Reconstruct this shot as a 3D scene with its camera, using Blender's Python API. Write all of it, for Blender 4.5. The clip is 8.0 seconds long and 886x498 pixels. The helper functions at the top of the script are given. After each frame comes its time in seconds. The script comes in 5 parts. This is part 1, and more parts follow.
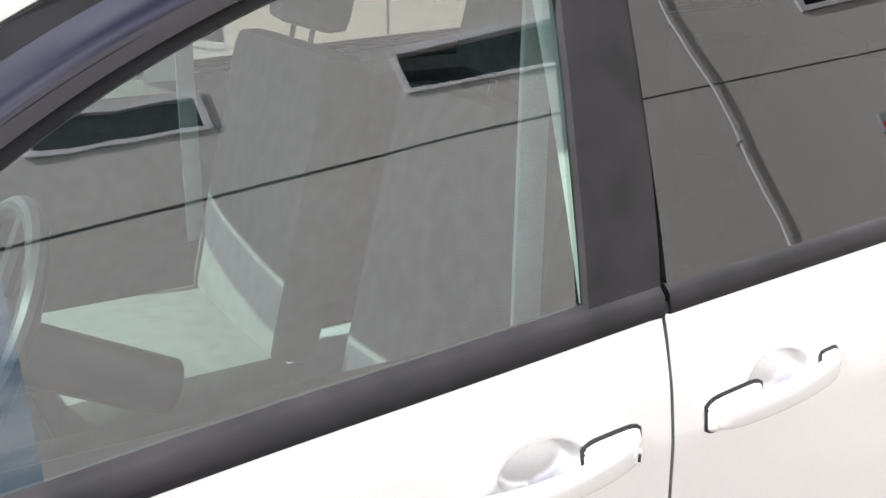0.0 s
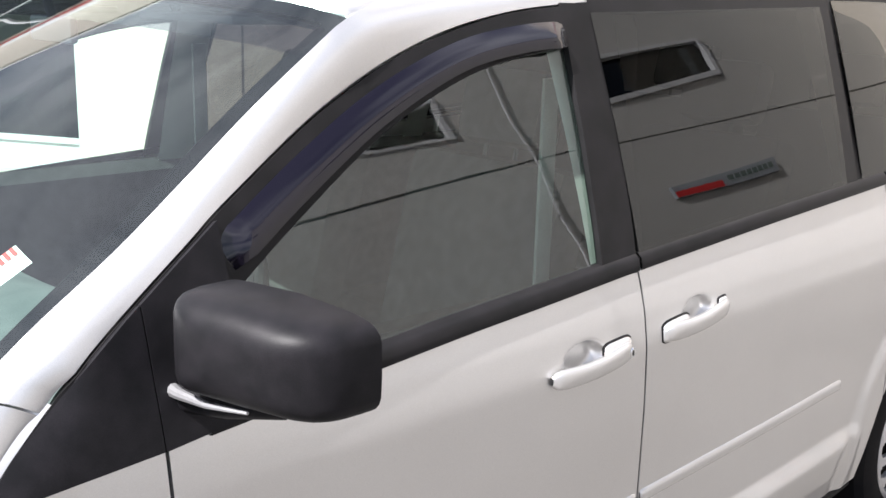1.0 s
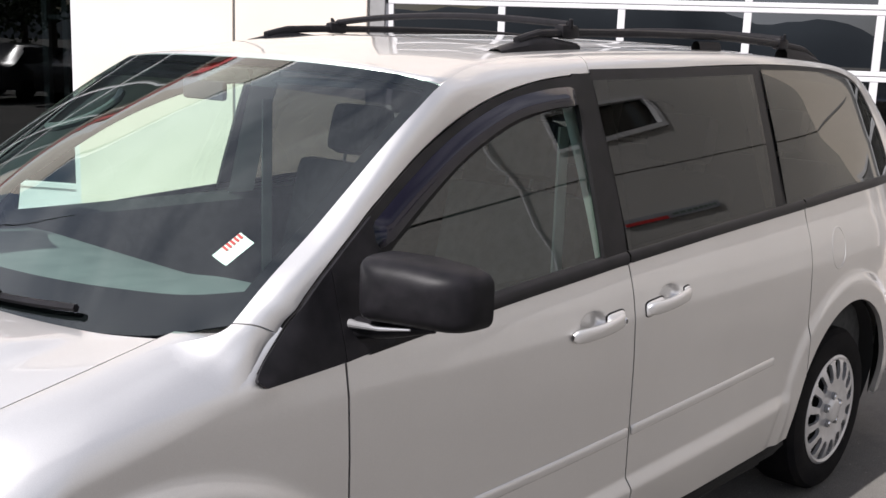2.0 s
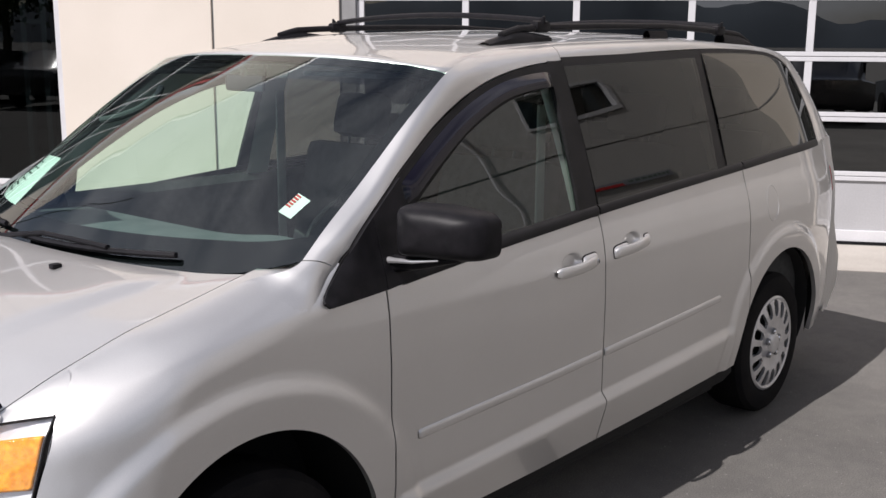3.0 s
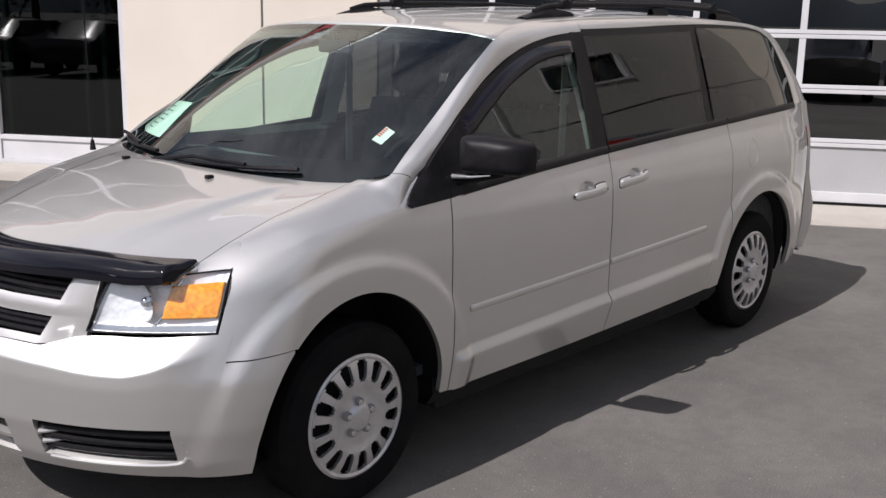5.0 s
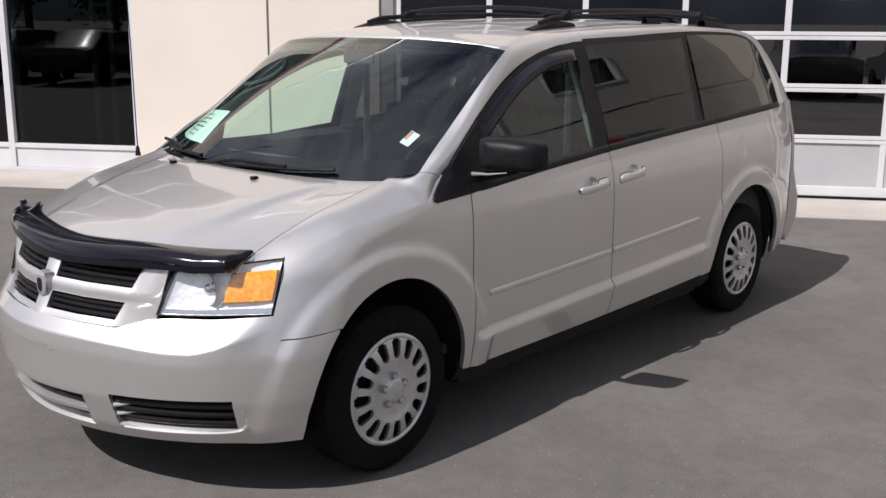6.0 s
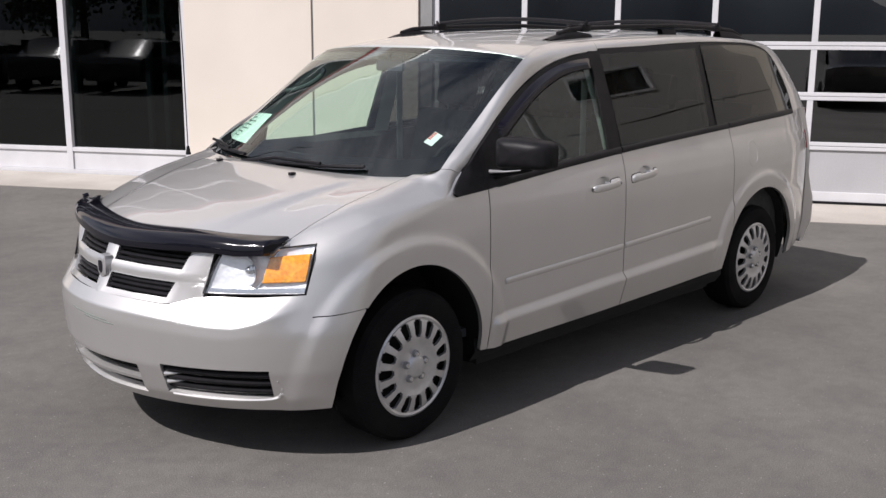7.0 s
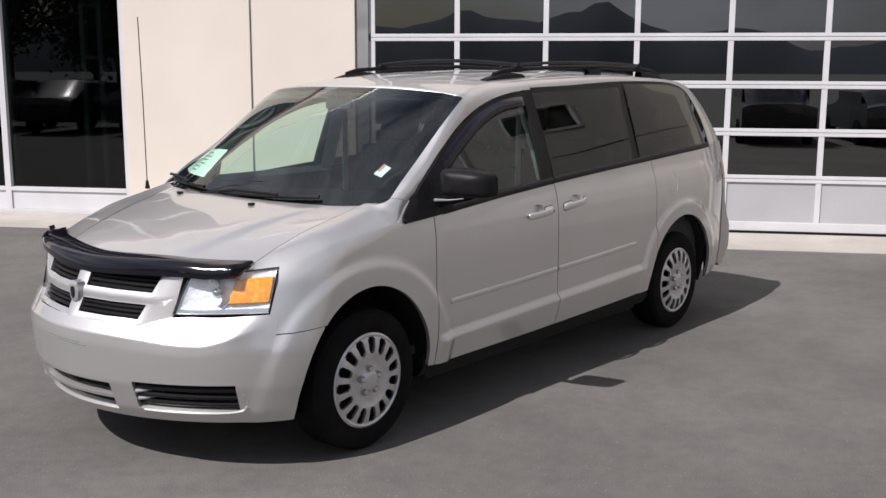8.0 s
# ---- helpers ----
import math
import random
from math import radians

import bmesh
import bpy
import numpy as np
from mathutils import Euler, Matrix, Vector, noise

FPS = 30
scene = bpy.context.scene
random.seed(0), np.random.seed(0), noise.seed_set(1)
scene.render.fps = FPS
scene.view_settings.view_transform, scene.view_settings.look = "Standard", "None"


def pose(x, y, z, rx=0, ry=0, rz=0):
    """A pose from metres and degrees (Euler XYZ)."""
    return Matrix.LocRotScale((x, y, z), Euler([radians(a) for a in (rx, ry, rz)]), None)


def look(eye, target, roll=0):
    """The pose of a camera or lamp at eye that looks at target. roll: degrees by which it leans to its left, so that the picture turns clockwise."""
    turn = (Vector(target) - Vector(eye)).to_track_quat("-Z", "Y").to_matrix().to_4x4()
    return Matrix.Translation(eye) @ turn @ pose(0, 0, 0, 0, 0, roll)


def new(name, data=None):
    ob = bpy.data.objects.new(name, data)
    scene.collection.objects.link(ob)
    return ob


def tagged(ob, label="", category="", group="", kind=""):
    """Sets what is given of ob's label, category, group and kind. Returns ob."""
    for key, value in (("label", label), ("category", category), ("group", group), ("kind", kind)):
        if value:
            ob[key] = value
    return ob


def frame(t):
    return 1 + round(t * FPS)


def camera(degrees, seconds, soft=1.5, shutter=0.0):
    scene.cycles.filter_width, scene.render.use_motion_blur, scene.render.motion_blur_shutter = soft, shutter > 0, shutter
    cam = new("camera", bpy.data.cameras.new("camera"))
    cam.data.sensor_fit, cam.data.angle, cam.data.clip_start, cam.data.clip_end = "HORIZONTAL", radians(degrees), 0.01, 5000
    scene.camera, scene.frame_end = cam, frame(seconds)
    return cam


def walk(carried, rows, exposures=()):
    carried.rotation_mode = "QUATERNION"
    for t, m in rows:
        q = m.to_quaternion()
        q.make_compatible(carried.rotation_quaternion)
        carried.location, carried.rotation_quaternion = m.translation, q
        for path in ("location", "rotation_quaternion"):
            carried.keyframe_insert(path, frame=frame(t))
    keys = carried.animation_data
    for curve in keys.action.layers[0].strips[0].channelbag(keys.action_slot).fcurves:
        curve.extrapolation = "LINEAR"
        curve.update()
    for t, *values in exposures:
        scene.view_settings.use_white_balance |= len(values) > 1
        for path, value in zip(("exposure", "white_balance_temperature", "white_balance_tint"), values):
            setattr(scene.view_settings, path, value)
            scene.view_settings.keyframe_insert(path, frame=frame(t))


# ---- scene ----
cam = camera(46.6, 8.0)

PATH = [
    (0, (1.665, -1.741, 1.604), (2.668, -0.142, 0.943), 0.79),
    (0.5, (1.234, -1.909, 1.624), (2.499, -0.451, 1.098), 1.95),
    (1, (0.813, -2.104, 1.657), (2.156, -0.701, 1.181), 1.59),
    (1.5, (0.423, -2.327, 1.675), (1.802, -0.939, 1.256), 0.57),
    (1.7, (0.271, -2.403, 1.688), (1.669, -1.026, 1.300), 1.33),
    (2.8, (-0.42, -2.717, 1.706), (1.073, -1.449, 1.302), 1.3),
    (3, (-0.515, -2.81, 1.707), (0.97, -1.528, 1.316), 0.4),
    (3.5, (-0.758, -2.947, 1.72), (0.709, -1.636, 1.36), 1.0),
    (4, (-1.006, -3.076, 1.703), (0.469, -1.794, 1.278), 0.7),
    (4.5, (-1.192, -3.227, 1.699), (0.262, -1.92, 1.279), 0.9),
    (4.7, (-1.259, -3.294, 1.692), (0.199, -1.998, 1.251), 1.3),
    (5.8, (-1.735, -3.543, 1.737), (-0.257, -2.261, 1.322), 0.3),
    (6, (-1.794, -3.575, 1.744), (-0.319, -2.296, 1.312), 0.3),
    (6.5, (-1.914, -3.739, 1.741), (-0.467, -2.417, 1.344), 0.4),
    (7, (-2.028, -3.933, 1.748), (-0.609, -2.586, 1.334), 0.3),
    (7.5, (-2.198, -4.04, 1.756), (-0.737, -2.716, 1.42), -0.4),
    (8, (-2.379, -4.137, 1.753), (-0.86, -2.881, 1.413), 0.2),
]
EXPOSURES = [(0, 2.5, 6150, 14), (0.5, 2.0, 6150, 14), (1, 1.52, 6150, 14), (1.5, 1.07, 6220, 15), (1.7, 0.92, 6220, 15), (2.8, 0.32, 6250, 16), (3.5, 0.18, 6250, 16), (4.5, 0.15, 6240, 16), (6.5, 0.20, 6230, 16), (8, 0.17, 6230, 16)]
walk(cam, [(t, look(eye, target, roll)) for t, eye, target, roll in PATH], EXPOSURES)

# ---------------------------------------------------------------- light
SUN = Vector((-0.86, 0.085, 0.97)).normalized()
world = bpy.data.worlds.new("sky")
scene.world = world
world.use_nodes = True
wn = world.node_tree
wn.nodes.clear()
w_out = wn.nodes.new("ShaderNodeOutputWorld")
w_bg = wn.nodes.new("ShaderNodeBackground")
w_sky = wn.nodes.new("ShaderNodeTexSky")
w_sky.sky_type, w_sky.sun_disc = "NISHITA", False
w_sky.sun_elevation = math.asin(SUN.z)
w_sky.sun_rotation = math.atan2(SUN.x, SUN.y)
w_sky.dust_density, w_sky.ozone_density = 2.0, 1.0
w_co = wn.nodes.new("ShaderNodeTexCoord")
w_map = wn.nodes.new("ShaderNodeMapping")
w_map.inputs["Location"].default_value = (-4.72, 2.54, 0.38)
w_map.inputs["Scale"].default_value = (1.0, 1.0, 2.2)
w_noise = wn.nodes.new("ShaderNodeTexNoise")
w_noise.inputs["Scale"].default_value, w_noise.inputs["Detail"].default_value = 1.7, 9
w_noise.inputs["Roughness"].default_value = 0.56
w_ramp = wn.nodes.new("ShaderNodeValToRGB")
w_ramp.color_ramp.elements[0].position, w_ramp.color_ramp.elements[1].position = 0.38, 0.60
w_mix = wn.nodes.new("ShaderNodeMix")
w_mix.data_type = "RGBA"
w_mix.inputs["B"].default_value = (11.5, 11.8, 12.5, 1)
wn.links.new(w_co.outputs["Generated"], w_map.inputs["Vector"])
wn.links.new(w_map.outputs[0], w_noise.inputs["Vector"])
wn.links.new(w_noise.outputs["Fac"], w_ramp.inputs["Fac"])
wn.links.new(w_ramp.outputs["Color"], w_mix.inputs["Factor"])
wn.links.new(w_sky.outputs[0], w_mix.inputs["A"])
wn.links.new(w_mix.outputs["Result"], w_bg.inputs["Color"])
wn.links.new(w_bg.outputs[0], w_out.inputs[0])
w_bg.inputs["Strength"].default_value = 0.05

sun = new("sun", bpy.data.lights.new("sun", "SUN"))
sun.data.energy, sun.data.angle, sun.data.color = 4.9, radians(0.53), (1.0, 0.955, 0.89)
sun.matrix_world = look((SUN * 40)[:], (0, 0, 0))

# ---------------------------------------------------------------- materials


def material(name, color, rough=0.5, metal=0.0, coat=0.0, spec=0.5):
    m = bpy.data.materials.new(name)
    m.use_nodes = True
    b = m.node_tree.nodes["Principled BSDF"]
    b.inputs["Base Color"].default_value = (*color, 1)
    b.inputs["Roughness"].default_value, b.inputs["Metallic"].default_value = rough, metal
    b.inputs["Coat Weight"].default_value, b.inputs["Coat Roughness"].default_value = coat, 0.03
    b.inputs["Specular IOR Level"].default_value = spec
    return m


def vary(m, scale, low, high, bump=0.0, detail=6, rough=None, second=None, coords="Object", stretch=(1, 1, 1)):
    """Colour variation between two colours by noise, with an optional finer second noise, bump and roughness range."""
    t = m.node_tree
    b = t.nodes["Principled BSDF"]
    co, mp, nz = (t.nodes.new("ShaderNode" + k) for k in ("TexCoord", "Mapping", "TexNoise"))
    mp.inputs["Scale"].default_value = stretch
    nz.inputs["Scale"].default_value, nz.inputs["Detail"].default_value = scale, detail
    t.links.new(co.outputs[coords], mp.inputs["Vector"])
    t.links.new(mp.outputs[0], nz.inputs["Vector"])
    mix = t.nodes.new("ShaderNodeMix")
    mix.data_type = "RGBA"
    mix.inputs["A"].default_value, mix.inputs["B"].default_value = (*low, 1), (*high, 1)
    ramp = t.nodes.new("ShaderNodeMapRange")
    ramp.inputs["From Min"].default_value, ramp.inputs["From Max"].default_value = 0.3, 0.7
    t.links.new(nz.outputs["Fac"], ramp.inputs["Value"])
    t.links.new(ramp.outputs[0], mix.inputs["Factor"])
    out = mix.outputs["Result"]
    fine = nz
    if second:
        fine = t.nodes.new("ShaderNodeTexNoise")
        fine.inputs["Scale"].default_value, fine.inputs["Detail"].default_value = second[0], 4
        t.links.new(mp.outputs[0], fine.inputs["Vector"])
        mul = t.nodes.new("ShaderNodeMix")
        mul.data_type, mul.blend_type = "RGBA", "MULTIPLY"
        mul.inputs["Factor"].default_value = 1.0
        mr = t.nodes.new("ShaderNodeMapRange")
        mr.inputs["From Min"].default_value, mr.inputs["From Max"].default_value = 0.3, 0.7
        mr.inputs["To Min"].default_value, mr.inputs["To Max"].default_value = second[1], second[2]
        t.links.new(fine.outputs["Fac"], mr.inputs["Value"])
        t.links.new(out, mul.inputs["A"])
        t.links.new(mr.outputs[0], mul.inputs["B"])
        out = mul.outputs["Result"]
    t.links.new(out, b.inputs["Base Color"])
    if rough:
        rr = t.nodes.new("ShaderNodeMapRange")
        rr.inputs["To Min"].default_value, rr.inputs["To Max"].default_value = rough
        t.links.new(nz.outputs["Fac"], rr.inputs["Value"])
        t.links.new(rr.outputs[0], b.inputs["Roughness"])
    if bump:
        bp = t.nodes.new("ShaderNodeBump")
        bp.inputs["Strength"].default_value, bp.inputs["Distance"].default_value = bump, 0.004
        t.links.new(fine.outputs["Fac"], bp.inputs["Height"])
        t.links.new(bp.outputs[0], b.inputs["Normal"])
    return m


def glass(name, tint, base=0.085, rough=0.0):
    """A thin pane: tinted see-through with a Fresnel gloss."""
    m = bpy.data.materials.new(name)
    m.use_nodes = True
    t = m.node_tree
    t.nodes.clear()
    out, mix = t.nodes.new("ShaderNodeOutputMaterial"), t.nodes.new("ShaderNodeMixShader")
    tr, gl, lw = t.nodes.new("ShaderNodeBsdfTransparent"), t.nodes.new("ShaderNodeBsdfGlossy"), t.nodes.new("ShaderNodeLayerWeight")
    pw, mr = t.nodes.new("ShaderNodeMath"), t.nodes.new("ShaderNodeMapRange")
    pw.operation = "POWER"
    pw.inputs[1].default_value = 5.0
    lw.inputs["Blend"].default_value = 0.5
    mr.inputs["To Min"].default_value, mr.inputs["To Max"].default_value = base, 1.0
    tr.inputs["Color"].default_value = (*tint, 1)
    gl.inputs["Roughness"].default_value = rough
    gl.inputs["Color"].default_value = (0.95, 0.97, 0.96, 1)
    t.links.new(lw.outputs["Facing"], pw.inputs[0])
    t.links.new(pw.outputs[0], mr.inputs["Value"])
    t.links.new(mr.outputs[0], mix.inputs["Fac"])
    t.links.new(tr.outputs[0], mix.inputs[1])
    t.links.new(gl.outputs[0], mix.inputs[2])
    t.links.new(mix.outputs[0], out.inputs["Surface"])
    return m


PAINT = vary(material("silver_paint", (0.66, 0.65, 0.625), 0.40, 0.8, 1.0), 2.2, (0.645, 0.635, 0.62), (0.685, 0.676, 0.661), second=(900, 0.93, 1.06))
PAINT.node_tree.nodes["Principled BSDF"].inputs["Coat IOR"].default_value = 1.65
BLACK = vary(material("black_plastic", (0.01, 0.01, 0.011), 0.42, 0, 0, 0.12), 30, (0.008, 0.008, 0.009), (0.014, 0.013, 0.015), bump=0.08, second=(700, 0.8, 1.2))
FRIT = material("black_glass_print", (0.006, 0.006, 0.007), 0.9, 0, 0, 0.0)
TRIM = vary(material("black_trim", (0.012, 0.011, 0.012), 0.35, 0, 0, 0.14), 14, (0.009, 0.009, 0.009), (0.016, 0.015, 0.016), rough=(0.3, 0.45))
# near-black that stands for deep shade in gaps, recesses and underneath
DARK = material("near_black_shade", (0.006, 0.006, 0.006), 0.9)
RUBBER = vary(material("tyre_rubber", (0.012, 0.012, 0.012), 0.85, 0, 0, 0.08), 9, (0.007, 0.007, 0.008), (0.014, 0.013, 0.013), bump=0.15, second=(260, 0.8, 1.2))
CHROME = material("chrome", (0.78, 0.79, 0.8), 0.08, 1.0)
COVER = vary(material("silver_wheel_cover", (0.62, 0.62, 0.63), 0.32, 0.75, 0.4), 25, (0.56, 0.56, 0.57), (0.68, 0.68, 0.69))
SMOKE = material("smoked_acrylic", (0.006, 0.006, 0.010), 0.09, 0, 0, 0.35)
VISOR = material("smoked_visor", (0.006, 0.005, 0.009), 0.10, 0, 0, 0.5)
CLEAR = glass("clear_glass", (0.73, 0.87, 0.80), 0.10)
SHIELD_GLASS = glass("windscreen_glass", (0.77, 0.92, 0.85), 0.10)
BAND = glass("shade_band", (0.42, 0.38, 0.47), 0.0)
PRIVACY = glass("privacy_glass", (0.10, 0.094, 0.09), 0.072)
PANE = glass("garage_glass", (0.10, 0.115, 0.12), 0.17)
SHOP = glass("shop_glass", (0.26, 0.29, 0.29), 0.05)
LENS = glass("lamp_lens", (0.95, 0.96, 0.97))
REFLECTOR = vary(material("lamp_reflector", (0.8, 0.82, 0.84), 0.32, 0.3), 34, (0.84, 0.85, 0.87), (0.93, 0.94, 0.95), bump=1.0, detail=1)
AMBER = vary(material("amber_lens", (0.9, 0.28, 0.01), 0.12, 0, 1.0), 40, (1.0, 0.30, 0.006), (1.0, 0.46, 0.03), bump=0.6, second=(75, 0.75, 1.25))
RED = material("red_lens", (0.45, 0.01, 0.012), 0.12, 0, 1.0)
CABIN = vary(material("grey_cabin_plastic", (0.30, 0.30, 0.285), 0.6), 12, (0.33, 0.33, 0.315), (0.39, 0.39, 0.375), bump=0.1, second=(300, 0.92, 1.08))
LINING = vary(material("pale_grey_lining", (0.5, 0.5, 0.48), 0.75), 9, (0.60, 0.60, 0.57), (0.66, 0.66, 0.63), bump=0.1, second=(350, 0.94, 1.06))
DASH = vary(material("dark_dash_plastic", (0.055, 0.06, 0.062), 0.8, 0, 0, 0.2), 10, (0.098, 0.110, 0.112), (0.132, 0.144, 0.146), bump=0.15, second=(420, 0.85, 1.15))
CLOTH = vary(material("grey_seat_cloth", (0.13, 0.13, 0.125), 0.95, 0, 0, 0.1), 30, (0.050, 0.051, 0.050), (0.072, 0.073, 0.072), bump=0.3, second=(500, 0.8, 1.2))
PAPER = vary(material("white_paper", (0.8, 0.8, 0.78), 0.7), 8, (0.76, 0.76, 0.74), (0.84, 0.84, 0.82))
FORM = vary(material("pale_green_form", (0.6, 0.78, 0.68), 0.7), 9, (0.70, 0.80, 0.74), (0.76, 0.84, 0.79))
RED_INK = material("red_ink", (0.6, 0.03, 0.03), 0.6)
INK = material("grey_ink", (0.12, 0.16, 0.14), 0.6)
CREAM = vary(material("cream_concrete_panel", (0.62, 0.55, 0.47), 0.85), 0.9, (0.60, 0.545, 0.475), (0.66, 0.60, 0.53), bump=0.35, detail=8, second=(120, 0.95, 1.05))
WOODSILL = vary(material("varnished_wood", (0.34, 0.20, 0.09), 0.4), 14, (0.28, 0.16, 0.07), (0.40, 0.24, 0.11), stretch=(1, 8, 8))
GREYWALL = vary(material("pale_painted_wall", (0.80, 0.79, 0.76), 0.85), 0.7, (0.47, 0.46, 0.44), (0.52, 0.51, 0.49), bump=0.3, detail=8, second=(90, 0.95, 1.05))
CAP = vary(material("white_cap_metal", (0.84, 0.84, 0.84), 0.3), 2, (0.80, 0.80, 0.80), (0.86, 0.86, 0.86), second=(50, 0.97, 1.03))
WHITE = vary(material("white_aluminium", (0.74, 0.74, 0.75), 0.4), 3, (0.53, 0.53, 0.545), (0.60, 0.60, 0.615), second=(60, 0.97, 1.03))
PANEL = vary(material("grey_white_door_panel", (0.55, 0.55, 0.56), 0.5), 1.5, (0.35, 0.35, 0.36), (0.40, 0.40, 0.41), second=(70, 0.95, 1.05))
STEEL = vary(material("grey_steel_jamb", (0.22, 0.22, 0.22), 0.5), 5, (0.18, 0.18, 0.18), (0.27, 0.27, 0.27))
ASPHALT = vary(material("worn_asphalt", (0.15, 0.145, 0.135), 0.92), 0.55, (0.094, 0.089, 0.081), (0.142, 0.134, 0.123), bump=0.6, detail=10, second=(160, 0.72, 1.28))
# blotches and pale grit in the asphalt
t = ASPHALT.node_tree
shade = t.nodes["Principled BSDF"]
base = shade.inputs["Base Color"].links[0].from_socket
spot = t.nodes.new("ShaderNodeTexCoord")
for size, low, high, mode, tint in ((13, 0.42, 0.62, "MULTIPLY", (0.91, 0.91, 0.915, 1)), (3.1, 0.45, 0.6, "MULTIPLY", (0.90, 0.90, 0.91, 1)), (70, 0.66, 0.72, "MIX", (0.26, 0.25, 0.235, 1))):
    nz, rp, mx = t.nodes.new("ShaderNodeTexNoise"), t.nodes.new("ShaderNodeMapRange"), t.nodes.new("ShaderNodeMix")
    nz.inputs["Scale"].default_value, nz.inputs["Detail"].default_value = size, 5
    rp.inputs["From Min"].default_value, rp.inputs["From Max"].default_value = low, high
    mx.data_type, mx.blend_type = "RGBA", mode
    mx.inputs["B"].default_value = tint
    t.links.new(spot.outputs["Object"], nz.inputs["Vector"])
    t.links.new(nz.outputs["Fac"], rp.inputs["Value"])
    t.links.new(rp.outputs[0], mx.inputs["Factor"])
    t.links.new(base, mx.inputs["A"])
    base = mx.outputs["Result"]
t.links.new(base, shade.inputs["Base Color"])
CONCRETE = vary(material("apron_concrete", (0.40, 0.37, 0.33), 0.9), 1.4, (0.34, 0.31, 0.275), (0.45, 0.42, 0.38), bump=0.4, detail=9, second=(110, 0.85, 1.12))
# near-black so that rooms behind glass look unlit
ROOM = vary(material("unlit_room_dark", (0.05, 0.05, 0.052), 0.8), 2, (0.04, 0.04, 0.042), (0.06, 0.06, 0.063))
SIGN = vary(material("sign_grey", (0.30, 0.32, 0.35), 0.5), 4, (0.27, 0.29, 0.32), (0.33, 0.35, 0.38))
CARDARK = vary(material("dark_car_paint", (0.02, 0.02, 0.024), 0.25, 0.3, 1.0), 3, (0.015, 0.015, 0.018), (0.03, 0.028, 0.03))
LEAF = vary(material("tree_leaves", (0.05, 0.08, 0.03), 0.7), 3, (0.035, 0.055, 0.02), (0.075, 0.105, 0.04))
BARK = vary(material("tree_bark", (0.10, 0.075, 0.055), 0.9), 6, (0.07, 0.05, 0.04), (0.13, 0.10, 0.075), bump=0.5, stretch=(6, 6, 1))
# forest tinted blue-grey in place of distant haze
HILL = vary(material("hazed_forest_hill", (0.03, 0.045, 0.06), 1.0), 0.004, (0.025, 0.036, 0.05), (0.05, 0.066, 0.085), detail=8)

# ---------------------------------------------------------------- mesh helpers


def mesh_from(bm, name, mat, smooth=True):
    bmesh.ops.recalc_face_normals(bm, faces=bm.faces)
    me = bpy.data.meshes.new(name)
    bm.to_mesh(me)
    bm.free()
    for p in me.polygons:
        p.use_smooth = smooth
    for m in mat if isinstance(mat, (list, tuple)) else [mat]:
        me.materials.append(m)
    return me


def part(name, bm, mat, parent, label="", smooth=True, sharp=35):
    me = mesh_from(bm, name, mat, smooth)
    if smooth and sharp:
        me.set_sharp_from_angle(angle=radians(sharp))
    ob = new(name, me)
    ob.parent = parent
    return tagged(ob, label)


def thing(name, bm, mat, label, category, group="", kind="", smooth=True, sharp=35):
    me = mesh_from(bm, name, mat, smooth)
    if smooth and sharp:
        me.set_sharp_from_angle(angle=radians(sharp))
    return tagged(new(name, me), label, category, group, kind)


def empty(name, m, label, category, group="", kind=""):
    ob = new(name)
    ob.matrix_world = m
    return tagged(ob, label, category, group, kind)


def add_box(bm, lo, hi, bevel=0.0, m=None):
    lo, hi = Vector(lo), Vector(hi)
    mat = Matrix.Translation((lo + hi) / 2) @ Matrix.Diagonal((*(hi - lo), 1))
    made = bmesh.ops.create_cube(bm, size=1, matrix=(m or Matrix()) @ mat)
    if bevel:
        edges = list({e for v in made["verts"] for e in v.link_edges})
        bmesh.ops.bevel(bm, geom=edges, offset=bevel, segments=2, affect="EDGES", profile=0.6)
    return bm


def box(lo, hi, bevel=0.0, m=None):
    return add_box(bmesh.new(), lo, hi, bevel, m)


def interp(x, table):
    xs, ys = zip(*table)
    return float(np.interp(x, xs, ys))


def smooth_table(table, n=200, width=0.04):
    """A finely sampled, smoothed copy of a table, so that the curves through it have no kinks."""
    xs = np.linspace(table[0][0], table[-1][0], n)
    ys = np.interp(xs, *zip(*table))
    k = max(1, int(width * n))
    pad = np.r_[2 * ys[0] - ys[k:0:-1], ys, 2 * ys[-1] - ys[-2:-k - 2:-1]]
    kern = np.hanning(2 * k + 1)
    ys = np.convolve(pad, kern / kern.sum(), "valid")
    return list(zip(xs, ys))


def along(points, n):
    """n points at even steps along a polyline."""
    p = [Vector(q) for q in points]
    d = [0.0]
    for a, b in zip(p, p[1:]):
        d.append(d[-1] + (b - a).length)
    out = []
    for s in np.linspace(0, d[-1], n):
        i = min(max(np.searchsorted(d, s) - 1, 0), len(p) - 2)
        f = (s - d[i]) / max(d[i + 1] - d[i], 1e-9)
        out.append(p[i].lerp(p[i + 1], f))
    return out


def spline(points, n=40):
    """A smooth Catmull-Rom curve through points."""
    p = [Vector(q) for q in points]
    p = [2 * p[0] - p[1], *p, 2 * p[-1] - p[-2]]
    out = []
    for i in range(1, len(p) - 2):
        a, b, c, d = p[i - 1:i + 3]
        for t in np.linspace(0, 1, n, endpoint=i == len(p) - 3):
            out.append(0.5 * (2 * b + (c - a) * t + (2 * a - 5 * b + 4 * c - d) * t * t + (3 * b - a - 3 * c + d) * t ** 3))
    return out


